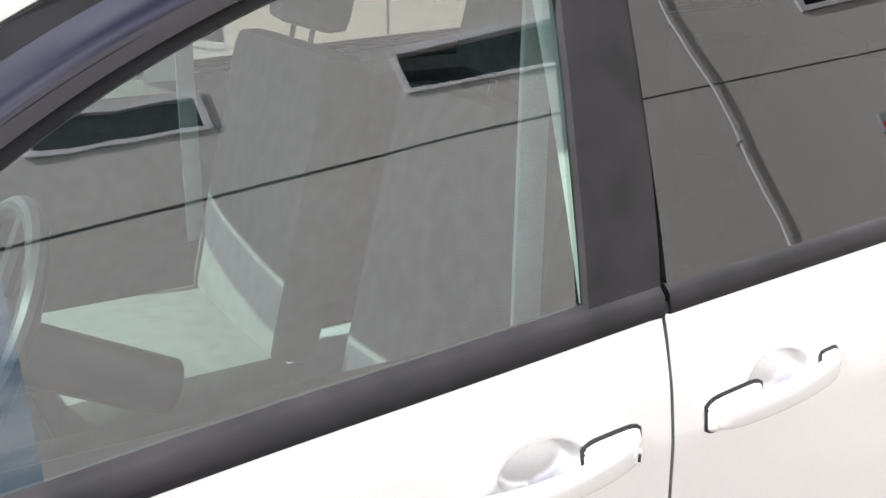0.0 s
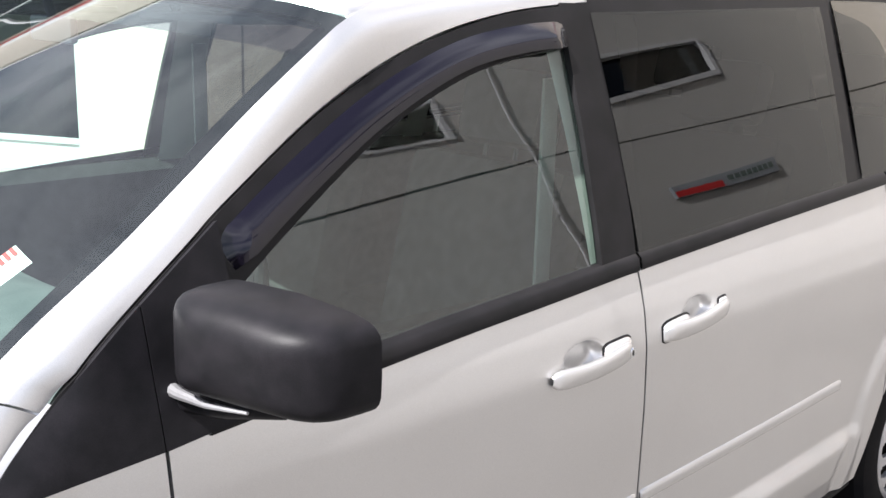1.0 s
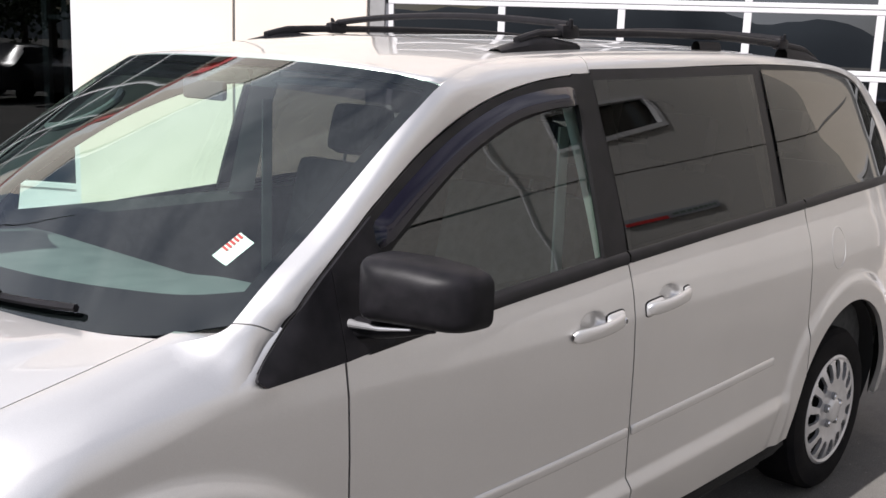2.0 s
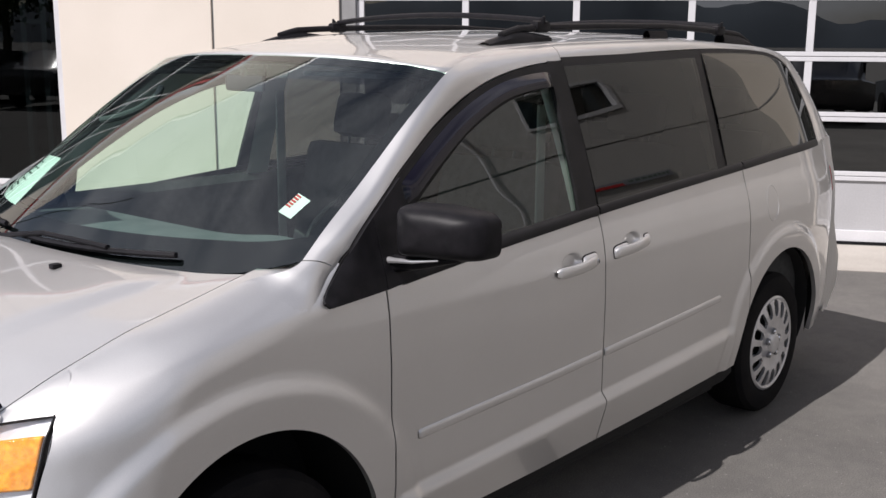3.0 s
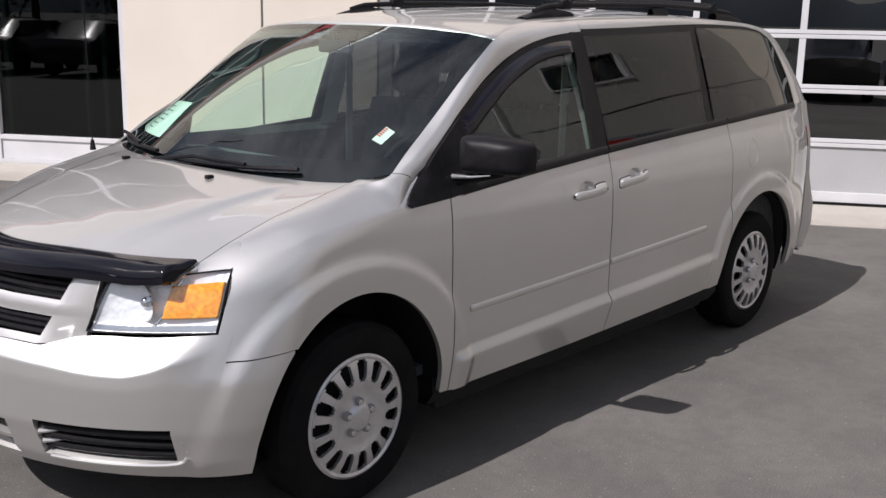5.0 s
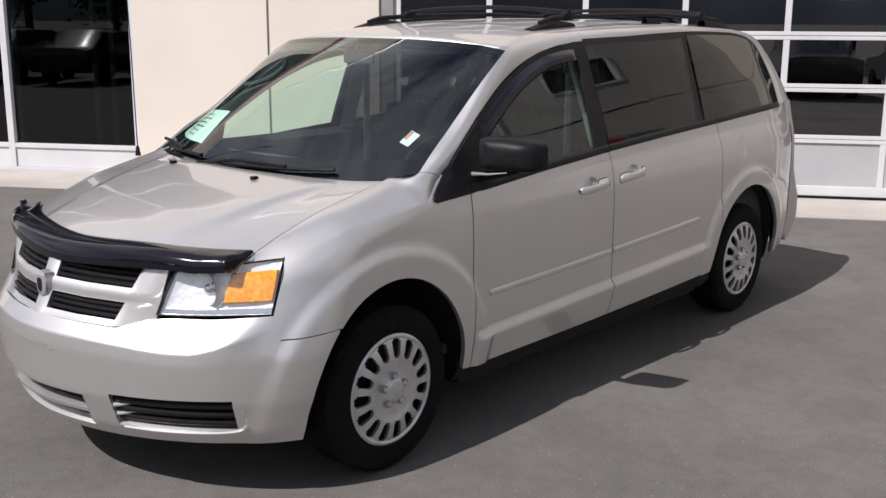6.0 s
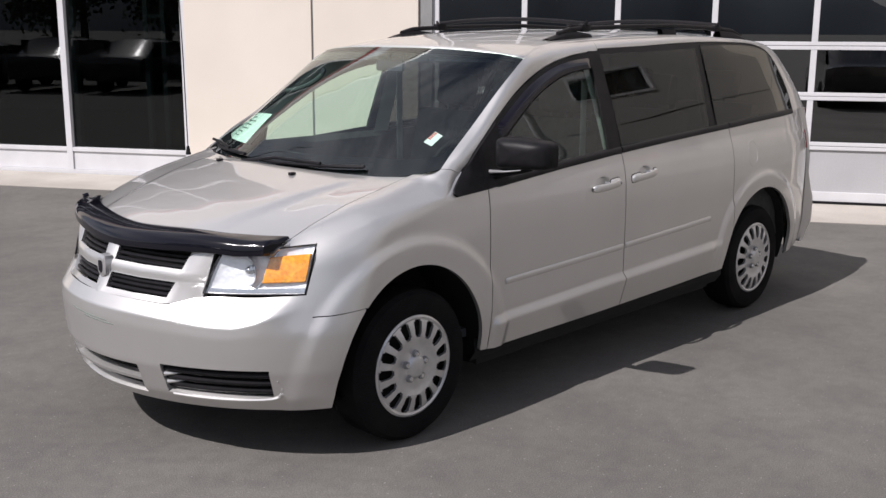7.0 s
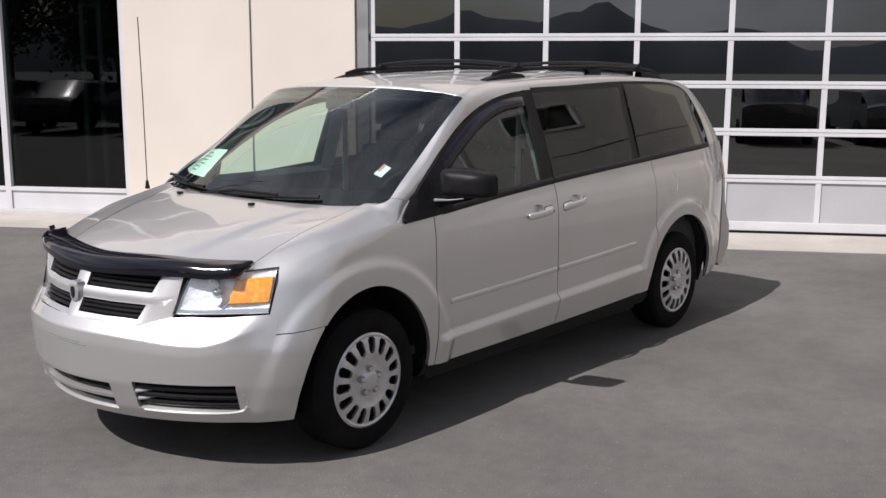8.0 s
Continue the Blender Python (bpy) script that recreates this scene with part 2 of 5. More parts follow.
def grid_mesh(rows, thick=0.0, lip=0.0, skip=None, mirror=False):
    """A sheet from rows of points. thick gives it depth away from its outer face, lip rounds its rim inwards."""
    bm = bmesh.new()
    rows = [[Vector(p) for p in r] for r in rows]
    if mirror:
        rows = [[Vector((p.x, -p.y, p.z)) for p in r] for r in rows]
    v = [[bm.verts.new(p) for p in r] for r in rows]
    for i in range(len(rows) - 1):
        for j in range(len(rows[0]) - 1):
            if skip and skip(i, j):
                continue
            quad = [v[i][j], v[i + 1][j], v[i + 1][j + 1], v[i][j + 1]]
            seen = {}
            for q in quad:
                seen.setdefault(q.co.to_tuple(6), q)
            quad = list(seen.values())
            if len(quad) > 2:
                bm.faces.new(quad if not mirror else quad[::-1])
    bmesh.ops.remove_doubles(bm, verts=bm.verts, dist=1e-5)
    loose = [q for q in bm.verts if not q.link_faces]
    bmesh.ops.delete(bm, geom=loose, context="VERTS")
    if thick:
        bm.normal_update()
        mid = Vector((2.5, 0, 0.8))
        if sum(f.normal.dot(f.calc_center_median() - mid) * f.calc_area() for f in bm.faces) < 0:
            bmesh.ops.reverse_faces(bm, faces=bm.faces)
            bm.normal_update()
        rim = [e for e in bm.edges if e.is_boundary]
        made = bmesh.ops.extrude_edge_only(bm, edges=rim)
        verts = [g for g in made["geom"] if isinstance(g, bmesh.types.BMVert)]
        inward = thick
        for q in verts:
            n = Vector()
            for e in q.link_edges:
                o = e.other_vert(q)
                if o not in verts:
                    for f in o.link_faces:
                        if all(x not in verts for x in f.verts):
                            n += f.normal
            if n.length:
                q.co -= n.normalized() * inward
    return bm


def tube(points, radius, sides=10, closed=False, taper=None):
    bm = bmesh.new()
    p = [Vector(q) for q in points]
    rings = []
    up = Vector((0, 0, 1))
    for i, q in enumerate(p):
        a, b = p[max(i - 1, 0)], p[min(i + 1, len(p) - 1)]
        if closed:
            a, b = p[i - 1], p[(i + 1) % len(p)]
        d = (b - a).normalized()
        s = d.cross(up if abs(d.dot(up)) < 0.95 else Vector((1, 0, 0))).normalized()
        t = s.cross(d)
        r = radius if taper is None else radius * taper(i / (len(p) - 1))
        rings.append([bm.verts.new(q + r * (math.cos(k) * s + math.sin(k) * t)) for k in np.linspace(0, 2 * math.pi, sides, endpoint=False)])
    n = len(rings)
    for i in range(n if closed else n - 1):
        for k in range(sides):
            bm.faces.new([rings[i][k], rings[i][(k + 1) % sides], rings[(i + 1) % n][(k + 1) % sides], rings[(i + 1) % n][k]])
    if not closed:
        bm.faces.new(rings[0][::-1])
        bm.faces.new(rings[-1])
    return bm


def lathe(profile, sides=64, axis="y", skip=None):
    """Turns a profile of (radius, along) round an axis."""
    bm = bmesh.new()
    rows = []
    for r, a in profile:
        row = []
        for k in range(sides):
            c, s = r * math.cos(2 * math.pi * k / sides), r * math.sin(2 * math.pi * k / sides)
            row.append(bm.verts.new((c, a, s) if axis == "y" else (c, s, a)))
        rows.append(row)
    for i in range(len(rows) - 1):
        for k in range(sides):
            if skip and skip(i, k):
                continue
            bm.faces.new([rows[i][k], rows[i][(k + 1) % sides], rows[i + 1][(k + 1) % sides], rows[i + 1][k]])
    bmesh.ops.remove_doubles(bm, verts=bm.verts, dist=1e-5)
    return bm


# ---------------------------------------------------------------- ground and building
# The building's frame: u runs along the wall, v comes out of it, z is up.
WALL_AT, WALL_TURN = Vector((8.284, 0.662, 0)), radians(-60.06)
WALL = Matrix.Translation(WALL_AT) @ Matrix.Rotation(WALL_TURN, 4, "Z") @ Matrix.Diagonal((1, -1, 1, 1))
WALL_R = Matrix.Translation(WALL_AT) @ Matrix.Rotation(WALL_TURN, 4, "Z")


def wbox(u0, u1, v0, v1, z0, z1, bevel=0.0):
    """A box in the wall's frame; v counts outwards."""
    return box((u0, -v1, z0), (u1, -v0, z1), bevel)


def wall_thing(name, bm, mat, label, category, kind="", smooth=False):
    ob = thing(name, bm, mat, label, category, kind=kind, smooth=smooth)
    ob.matrix_world = WALL_R
    return ob


g = bmesh.new()
bmesh.ops.create_grid(g, x_segments=60, y_segments=60, size=1500)
thing("ground", g, ASPHALT, "worn grey asphalt of a dealership lot", "ground", kind="structure", smooth=False)

wall_thing("pavement", wbox(-16, 3.4, 0.0, 1.1, -0.05, 0.006), CONCRETE, "pale concrete apron along the building's foot", "pavement", "structure")

# cream concrete panels between the shop front and the garage door, with a vertical joint
for k, (u0, u1) in enumerate(((-7.0, -5.425), (-5.40, -4.17))):
    wall_thing("wall_panel", wbox(u0, u1, -0.20, 0.0, 0.0, 6.2, 0.006), CREAM, "smooth cream painted concrete wall panel in the sun", "wall", "structure")
wall_thing("wall_joint", wbox(-5.43, -5.395, -0.2, -0.02, 0.0, 6.2), STEEL, "dark sealed joint between two wall panels", "wall", "structure")
wall_thing("wall_over_door", wbox(-4.17, 3.2, -0.20, 0.0, 4.25, 6.2), CREAM, "cream concrete wall above the garage door", "wall", "structure")
wall_thing("wall_east", wbox(3.2, 3.4, -0.20, 0.0, 0.0, 6.2), CREAM, "cream concrete wall beside the garage door", "wall", "structure")
wall_thing("wall_over_shop", wbox(-13.2, -7.0, -0.20, 0.0, 6.0, 6.2), CREAM, "cream concrete wall above the shop front", "wall", "structure")
wall_thing("wall_west", wbox(-16.0, -13.2, -0.20, 0.0, 0.0, 6.2), CREAM, "cream concrete wall beside the shop front", "wall", "structure")
wall_thing("door_jamb", wbox(-4.17, -4.02, -0.16, -0.03, 0.0, 4.25, 0.004), STEEL, "dark grey steel jamb of the garage door", "jamb", "structure")
wall_thing("door_jamb", wbox(3.05, 3.2, -0.16, -0.03, 0.0, 4.25, 0.004), STEEL, "dark grey steel jamb of the garage door", "jamb", "structure")

# glazed garage door: sections of aluminium frames with panes
garage = empty("garage_door", WALL_R, "closed white aluminium garage door with rows of dark glass panes", "garage door")


def gpart(name, u0, u1, v0, v1, z0, z1, mat, bevel=0.004, parent=None):
    ob = part(name, wbox(u0, u1, v0, v1, z0, z1, bevel), mat, parent or garage, smooth=False)
    return ob


DOOR_ROWS = [0.604, 1.114, 1.625, 2.136, 2.647, 3.158, 3.669, 4.18]
DOOR_COLS = [-4.0, -3.0, -2.0, -1.0, 0.0, 1.0, 2.0, 3.03]
for c0, c1 in zip(DOOR_COLS, DOOR_COLS[1:]):
    gpart("lower_panel", c0 + 0.03, c1 - 0.03, -0.10, -0.085, 0.12, 0.56, PANEL)
for z0, z1, d in [(0.0, 0.022, -0.06), (0.026, 0.125, -0.065)]:
    gpart("bottom_rail", -4.0, 3.03, -0.11, d, z0, z1, WHITE if z0 else BLACK)
for z in DOOR_ROWS:
    gpart("rail", -4.0, 3.03, -0.11, -0.065, z - 0.042, z - 0.004, WHITE)
    gpart("rail", -4.0, 3.03, -0.11, -0.065, z + 0.001, z + 0.039, WHITE)
for c in DOOR_COLS:
    w = 0.05 if c in (-4.0, 3.03) else 0.03
    gpart("stile", c - w, c + w, -0.11, -0.068, 0.125, 0.562, WHITE)
    for z0, z1 in zip(DOOR_ROWS, DOOR_ROWS[1:]):
        gpart("stile", c - w, c + w, -0.11, -0.068, z0 + 0.039, z1 - 0.042, WHITE)
for c0, c1 in zip(DOOR_COLS, DOOR_COLS[1:]):
    for z0, z1 in zip(DOOR_ROWS, DOOR_ROWS[1:]):
        o = gpart("pane", c0 + 0.03, c1 - 0.03, -0.096, -0.090, z0 + 0.039, z1 - 0.042, PANE, 0.0)

# shop front to the left: white frames round large panes over a low plinth
shop = empty("shop_front", WALL_R, "shop front with tall dark panes in white aluminium frames", "window")
SHOP_COLS = [-7.03, -8.64, -10.25, -11.86, -13.17]
for c in SHOP_COLS:
    part("mullion", wbox(c - 0.04, c + 0.04, -0.14, -0.03, 0.05, 6.0, 0.004), WHITE, shop, smooth=False)
for c0, c1 in zip(SHOP_COLS[1:], SHOP_COLS):
    part("sill_panel", wbox(c0 + 0.04, c1 - 0.04, -0.13, -0.05, 0.05, 0.275, 0.006), WHITE, shop, smooth=False)
    part("bottom_frame", wbox(c0 + 0.04, c1 - 0.04, -0.14, -0.03, 0.275, 0.325, 0.004), WHITE, shop, smooth=False)
    part("top_frame", wbox(c0 + 0.04, c1 - 0.04, -0.14, -0.03, 3.1, 3.16, 0.004), WHITE, shop, smooth=False)
    part("pane", wbox(c0 + 0.04, c1 - 0.04, -0.095, -0.088, 0.325, 3.1), SHOP, shop, smooth=False)
    part("pane", wbox(c0 + 0.04, c1 - 0.04, -0.095, -0.088, 3.16, 4.55), SHOP, shop, smooth=False)
    part("transom", wbox(c0 + 0.04, c1 - 0.04, -0.14, -0.03, 4.55, 4.61, 0.004), WHITE, shop, smooth=False)
    part("pane", wbox(c0 + 0.04, c1 - 0.04, -0.095, -0.088, 4.61, 6.0), SHOP, shop, smooth=False)
part("plinth", wbox(-13.2, -7.0, -0.15, -0.02, 0.0, 0.05), WHITE, shop, smooth=False)

# rooms behind the glass, their indoor gloom put into a near-black colour
wall_thing("floor_inside", wbox(-16, 3.2, -9.0, -0.12, -0.02, 0.02), ROOM, "floor inside the building, coloured dark as if unlit", "floor", "structure")
wall_thing("wall_inside", wbox(-16, 3.2, -9.2, -9.0, 0.0, 6.2), ROOM, "back wall inside the building, coloured dark as if unlit", "wall", "structure")
wall_thing("wall_between", wbox(-6.9, -6.7, -9.0, -0.2, 0.0, 6.2), ROOM, "partition wall between shop and garage, coloured dark as if unlit", "wall", "structure")
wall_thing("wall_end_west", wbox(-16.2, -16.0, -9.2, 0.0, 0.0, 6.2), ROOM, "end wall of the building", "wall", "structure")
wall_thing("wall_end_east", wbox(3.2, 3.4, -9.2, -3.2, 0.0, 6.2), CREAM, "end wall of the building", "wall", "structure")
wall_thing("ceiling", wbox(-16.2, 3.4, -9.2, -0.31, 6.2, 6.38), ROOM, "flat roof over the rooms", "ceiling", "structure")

# wing of the building that meets the set-back part of the garage wall in an inside corner, seen in the van's windows
# u runs along the wing from the corner (0) to its free end, z is up, positive y comes out of its face
WING = Matrix.Translation(WALL_R @ Vector((7.38, 3.0, 0))) @ Matrix.Rotation(radians(16), 4, "Z")
WING_WIN = ((-12.5, -11.05), (-9.3, -7.42), (-5.25, -3.42))
U0, U1, ZJ, ZB, ZT, ZR = -12.85, 0.15, 3.79, 4.53, 5.16, 7.6


def wing_thing(name, bm, mat, label, category, kind=""):
    ob = thing(name, bm, mat, label, category, kind=kind, smooth=False)
    ob.matrix_world = WING
    return ob


wing_thing("wall_south_lower", box((U0, -0.3, 0), (U1, 0, ZJ)), GREYWALL, "pale painted wall of the building's wing", "wall", "structure")
wing_thing("wall_south_joint", box((U0, -0.3, ZJ), (U1, -0.03, ZJ + 0.032)), STEEL, "dark horizontal joint in the wing's wall", "wall", "structure")
wing_thing("wall_south_middle", box((U0, -0.3, ZJ + 0.032), (U1, 0, ZB)), GREYWALL, "pale painted wall under the strip windows", "wall", "structure")
wing_thing("wall_south_upper", box((U0, -0.3, ZT), (U1, 0, ZR)), GREYWALL, "pale painted wall above the strip windows", "wall", "structure")
edges = [U0] + [e for w in WING_WIN for e in w] + [U1]
for a, b in zip(edges[::2], edges[1::2]):
    wing_thing("wall_south_pier", box((a, -0.3, ZB), (b, 0, ZT)), GREYWALL, "pale painted wall between strip windows", "wall", "structure")
for a, b in WING_WIN:
    win = wing_thing("strip_window", box((a + 0.07, -0.06, ZB + 0.07), (b - 0.07, -0.05, ZT - 0.07)), SHOP, "low wide window in a white frame high on the wall", "window")
    for lo, hi in (((a, -0.2, ZB), (b, 0.03, ZB + 0.07)), ((a, -0.2, ZT - 0.07), (b, 0.03, ZT)), ((a, -0.2, ZB + 0.07), (a + 0.07, 0.03, ZT - 0.07)), ((b - 0.07, -0.2, ZB + 0.07), (b, 0.03, ZT - 0.07))):
        part("window_frame", box(lo, hi, 0.006), WHITE, win, smooth=False)
    part("window_sill", box((a + 0.07, -0.19, ZB + 0.07), (b - 0.07, -0.065, ZB + 0.095)), WOODSILL, win, "varnished wooden sill", smooth=False)
# back of the wing's room, its lack of light painted dark
wing_thing("wall_south_back", box((U0, -4.2, 0), (U1, -4.0, ZR)), ROOM, "back wall behind the strip windows, coloured dark as if unlit", "wall", "structure")
wing_thing("wall_south_end", box((U0, -4.0, 0), (U0 + 0.2, -0.3, ZR)), GREYWALL, "end wall of the wing", "wall", "structure")
sign = wing_thing("wall_sign", box((-5.15, 0, 2.85), (-3.42, 0.05, 3.04), 0.005), SIGN, "long grey wall sign with a red end", "sign")
part("sign_end", box((-5.14, 0.05, 2.86), (-4.5, 0.056, 2.95)), RED_INK, sign, "red end of the sign", smooth=False)
for k in range(8):
    part("sign_bar", box((-4.40 + 0.115 * k, 0.05, 2.92), (-4.32 + 0.115 * k, 0.056, 2.985)), INK, sign, smooth=False)
pipe = wing_thing("downpipe", tube([(-6.55, 0.045, 0.02), (-6.55, 0.045, 5.9)], 0.015, 12), WHITE, "slim pale pipe running up the wing's wall", "pipe")
for z in (0.9, 3.1, 5.3):
    part("pipe_bracket", box((-6.572, 0, z), (-6.528, 0.064, z + 0.02), 0.003), STEEL, pipe, smooth=False)
wing_thing("roof_south", box((U0, -4.2, ZR), (U1, 0.06, ZR + 0.2)), STEEL, "flat roof edge of the wing", "roof", "structure")

# set-back wall between the garage and the wing, with a grey steel door next to the corner
wall_thing("wall_return", wbox(3.2, 3.4, -3.0, -0.2, 0.0, 6.2), CREAM, "cream return wall beside the garage", "wall", "structure")
wall_thing("wall_set_back", wbox(3.2, 7.6, -3.2, -3.0, 0.0, 7.6), CREAM, "cream set-back wall between garage and wing", "wall", "structure")
wall_thing("wall_set_back_joint", wbox(3.4, 7.36, -3.0, -2.996, 3.79, 3.822), STEEL, "dark horizontal joint in the set-back wall", "wall", "structure")
service = empty("service_door", WALL_R, "closed dark grey steel door in the set-back wall", "door")
part("leaf", wbox(6.28, 7.18, -3.0, -2.97, 0.02, 2.62, 0.004), STEEL, service, smooth=False)
for u in (6.2, 7.18):
    part("door_frame", wbox(u, u + 0.08, -3.0, -2.95, 0.0, 2.70, 0.003), WHITE, service, smooth=False)
part("door_frame", wbox(6.28, 7.18, -3.0, -2.95, 2.62, 2.70, 0.003), WHITE, service, smooth=False)
part("door_handle", wbox(6.36, 6.50, -2.97, -2.91, 1.0, 1.03, 0.006), CHROME, service)

# far hills, the haze of distance put into their blue-grey colour
bm = bmesh.new()
ring = []
for k in range(241):
    a = math.radians(150 + k * 0.75)
    h = 120 + 170 * (0.5 + 0.5 * noise.noise((k * 0.045, 0.3, 0))) ** 1.5 + 95 * noise.noise((k * 0.16, 2.3, 0)) + 34 * noise.noise((k * 0.5, 5.3, 0))
    ring.append([Vector((1400 * math.cos(a), 1400 * math.sin(a), -5)), Vector((1480 * math.cos(a), 1480 * math.sin(a), max(h, 30) * 0.24)), Vector((1600 * math.cos(a), 1600 * math.sin(a), max(h, 30) * 0.40))])
thing("backdrop", grid_mesh(ring), HILL, "far wooded hills, tinted blue-grey for haze", "hills", kind="structure")

# white and red cap along the top of the sunlit wall
wall_thing("parapet_cap", wbox(-16.2, 3.4, -0.3, 0.07, 6.2, 6.42, 0.01), CAP, "white metal cap on top of the wall", "parapet", "structure")
wall_thing("parapet_stripe", wbox(-16.2, 3.4, 0.0, 0.05, 6.10, 6.165, 0.004), RED_INK, "red stripe under the white cap", "trim", "structure")

# guessed storey set back above the cap, added for white lines mirrored in the windscreen
wall_thing("wall_upper", wbox(-16.2, 3.4, -0.5, -0.32, 6.2, 8.5), CREAM, "guessed cream upper wall set back above the white cap, out of view", "wall", "structure")
wall_thing("roof_cap", wbox(-16.2, 3.4, -0.6, -0.26, 8.5, 8.64, 0.01), CAP, "guessed white metal cap along the roof's edge, added for its reflection", "parapet", "structure")

# made-up pale posts close behind the shop's glass, for the bright lattice in it
for u in (-8.05, -8.3, -9.4):
    wall_thing("inner_post", wbox(u - 0.035, u + 0.035, -1.5, -1.42, 0.02, 6.1, 0.004), WHITE, "made-up pale post for a bright line in the shop glass", "post")
for z in (1.9, 2.6, 3.3):
    wall_thing("inner_bar", wbox(-8.265, -8.085, -1.49, -1.43, z, z + 0.05, 0.004), WHITE, "made-up short pale bar for the bright lattice in the shop glass", "post")


def parked_car(at, turn, h):
    """A plain dark car far behind the camera, seen only in the building's glass."""
    root = empty("parked_car", Matrix.Translation(at) @ Matrix.Rotation(turn, 4, "Z"), "dark parked car across the lot", "car", group="cars parked across the lot")
    prof = [(-2.2, 0.35), (-2.25, 0.7), (-2.1, 0.92), (-1.0, 1.0), (-0.35, h - 0.06), (0.2, h), (1.2, h - 0.03), (1.75, 1.08), (2.2, 1.0), (2.25, 0.6), (2.15, 0.35)]
    rows = []
    for y in np.linspace(-0.88, 0.88, 9):
        e = 1 - 0.12 * abs(y / 0.88) ** 4
        rows.append([Vector((x, y * (1 if z < 1.02 else 0.86), 0.35 + (z - 0.35) * e)) for x, z in prof])
    bm = grid_mesh(rows)
    for r in (rows[0], rows[-1]):
        bm.faces.new([bm.verts.new(p) for p in r])
    part("body", bm, CARDARK, root)
    for s in (-1, 1):
        part("side_window", grid_mesh([[Vector((x, s * 0.81, z)) for z in (1.02, h - 0.10)] for x in (-0.7, 0.0, 0.8, 1.4)]), SMOKE, root)
        for x in (-1.4, 1.4):
            w = lathe([(0.02, -0.02), (0.19, -0.02), (0.2, 0.0), (0.3, 0.0), (0.31, 0.03), (0.31, 0.18)], 24)
            bmesh.ops.transform(w, matrix=Matrix.Translation((x, s * 0.9, 0.31)) @ Matrix.Diagonal((1, -s, 1, 1)), verts=w.verts)
            part("wheel", w, RUBBER, root)


for k in range(-6, 7):
    c = WALL_R @ Vector((-5.6 - 2.75 * k, -16.5, 0))
    parked_car(c, WALL_TURN + radians(90 + 4 * math.sin(k * 2.1)), 1.45 + 0.12 * math.sin(k * 1.7))



def tree(at, h, seed):
    """A broad-leaved tree: tapered trunk, limbs, and a crown of many small leaves in uneven clumps."""
    rng = random.Random(seed)
    root = empty("tree", Matrix.Translation(at), "dark green broad-leaved tree across the lot", "tree", group="trees across the lot")
    part("trunk", tube([(0, 0, 0), (0.05, 0.02, h * 0.3), (-0.03, 0.05, h * 0.6), (0.04, 0, h * 0.85)], 0.17, 10, taper=lambda t: 1.15 - 0.95 * t), BARK, root)
    tips = [Vector((0, 0, h * 0.9))]
    for k in range(9):
        a, z = k * 2.4 + rng.random(), h * (0.28 + 0.06 * k)
        r = h * (0.30 - 0.022 * k) * (0.8 + 0.4 * rng.random())
        tip = Vector((r * math.cos(a), r * math.sin(a), z + r * 0.55))
        part("limb", tube([(0, 0, z), tip * 0.55 + Vector((0, 0, z * 0.42)), tip], 0.06, 6, taper=lambda t: 1 - 0.8 * t), BARK, root)
        tips += [tip, tip * 0.62 + Vector((0, 0, 0.40 * z))]
    verts, faces = [], []
    for tip in tips:
        spread = h * (0.09 + 0.05 * rng.random())
        for _ in range(150):
            c = tip + Vector((rng.gauss(0, 1), rng.gauss(0, 1), rng.gauss(0, 0.8))) * spread * 0.75
            u = Vector((rng.gauss(0, 1), rng.gauss(0, 1), rng.gauss(0, 1))).normalized()
            v = u.cross(Vector((rng.gauss(0, 1), rng.gauss(0, 1), rng.gauss(0, 1)))).normalized()
            q = 0.10 + 0.09 * rng.random()
            n = len(verts)
            verts += [c - u * q, c + v * q * 0.55, c + u * q, c - v * q * 0.55]
            faces.append((n, n + 1, n + 2, n + 3))
    me = bpy.data.meshes.new("crown")
    me.from_pydata(verts, [], faces)
    me.materials.append(LEAF)
    new("crown", me).parent = root


for k, (u, v, h) in enumerate(((-17.5, 29, 6.4), (-20.8, 27, 7.2), (-23.4, 30, 6.0), (-26.2, 28, 7.6), (-29.6, 31, 6.6), (-33.0, 28.5, 7.4))):
    tree(WALL_R @ Vector((u, -v, 0)), h, 11 + k)

# ---------------------------------------------------------------- the minivan's surfaces
# The nose is at x = 0, the tail at x = 5.1, the driver's side at negative y.
HALF = smooth_table([(0.0, 0.95), (0.6, 0.95), (0.96, 0.945), (1.5, 0.942), (2.2, 0.965), (3.0, 0.972), (3.8, 0.968), (4.4, 0.952), (4.75, 0.911), (5.1, 0.75)])
LEAN = smooth_table([(0.15, -0.065), (0.30, -0.03), (0.42, -0.008), (0.50, 0.0), (0.62, 0.0), (0.85, -0.004), (0.98, -0.014), (1.06, -0.027), (1.14, -0.043), (1.22, -0.066), (1.40, -0.128), (1.63, -0.216), (1.70, -0.25), (1.80, -0.31)], 300, 0.025)
SHOULDER_OUT = smooth_table([(0.6, 0.0), (0.85, 0.005), (0.98, 0.010), (1.05, 0.010), (1.10, 0.006), (1.14, 0.0), (1.3, 0.0)], 200, 0.03)
NOSE = smooth_table([(0.15, 0.16), (0.22, 0.08), (0.30, 0.02), (0.42, -0.02), (0.60, -0.03), (0.66, -0.025), (0.685, 0.0), (0.72, 0.040), (0.737, 0.054), (0.80, 0.069), (0.88, 0.10), (0.92, 0.13), (1.1, 0.30)], 300, 0.012)
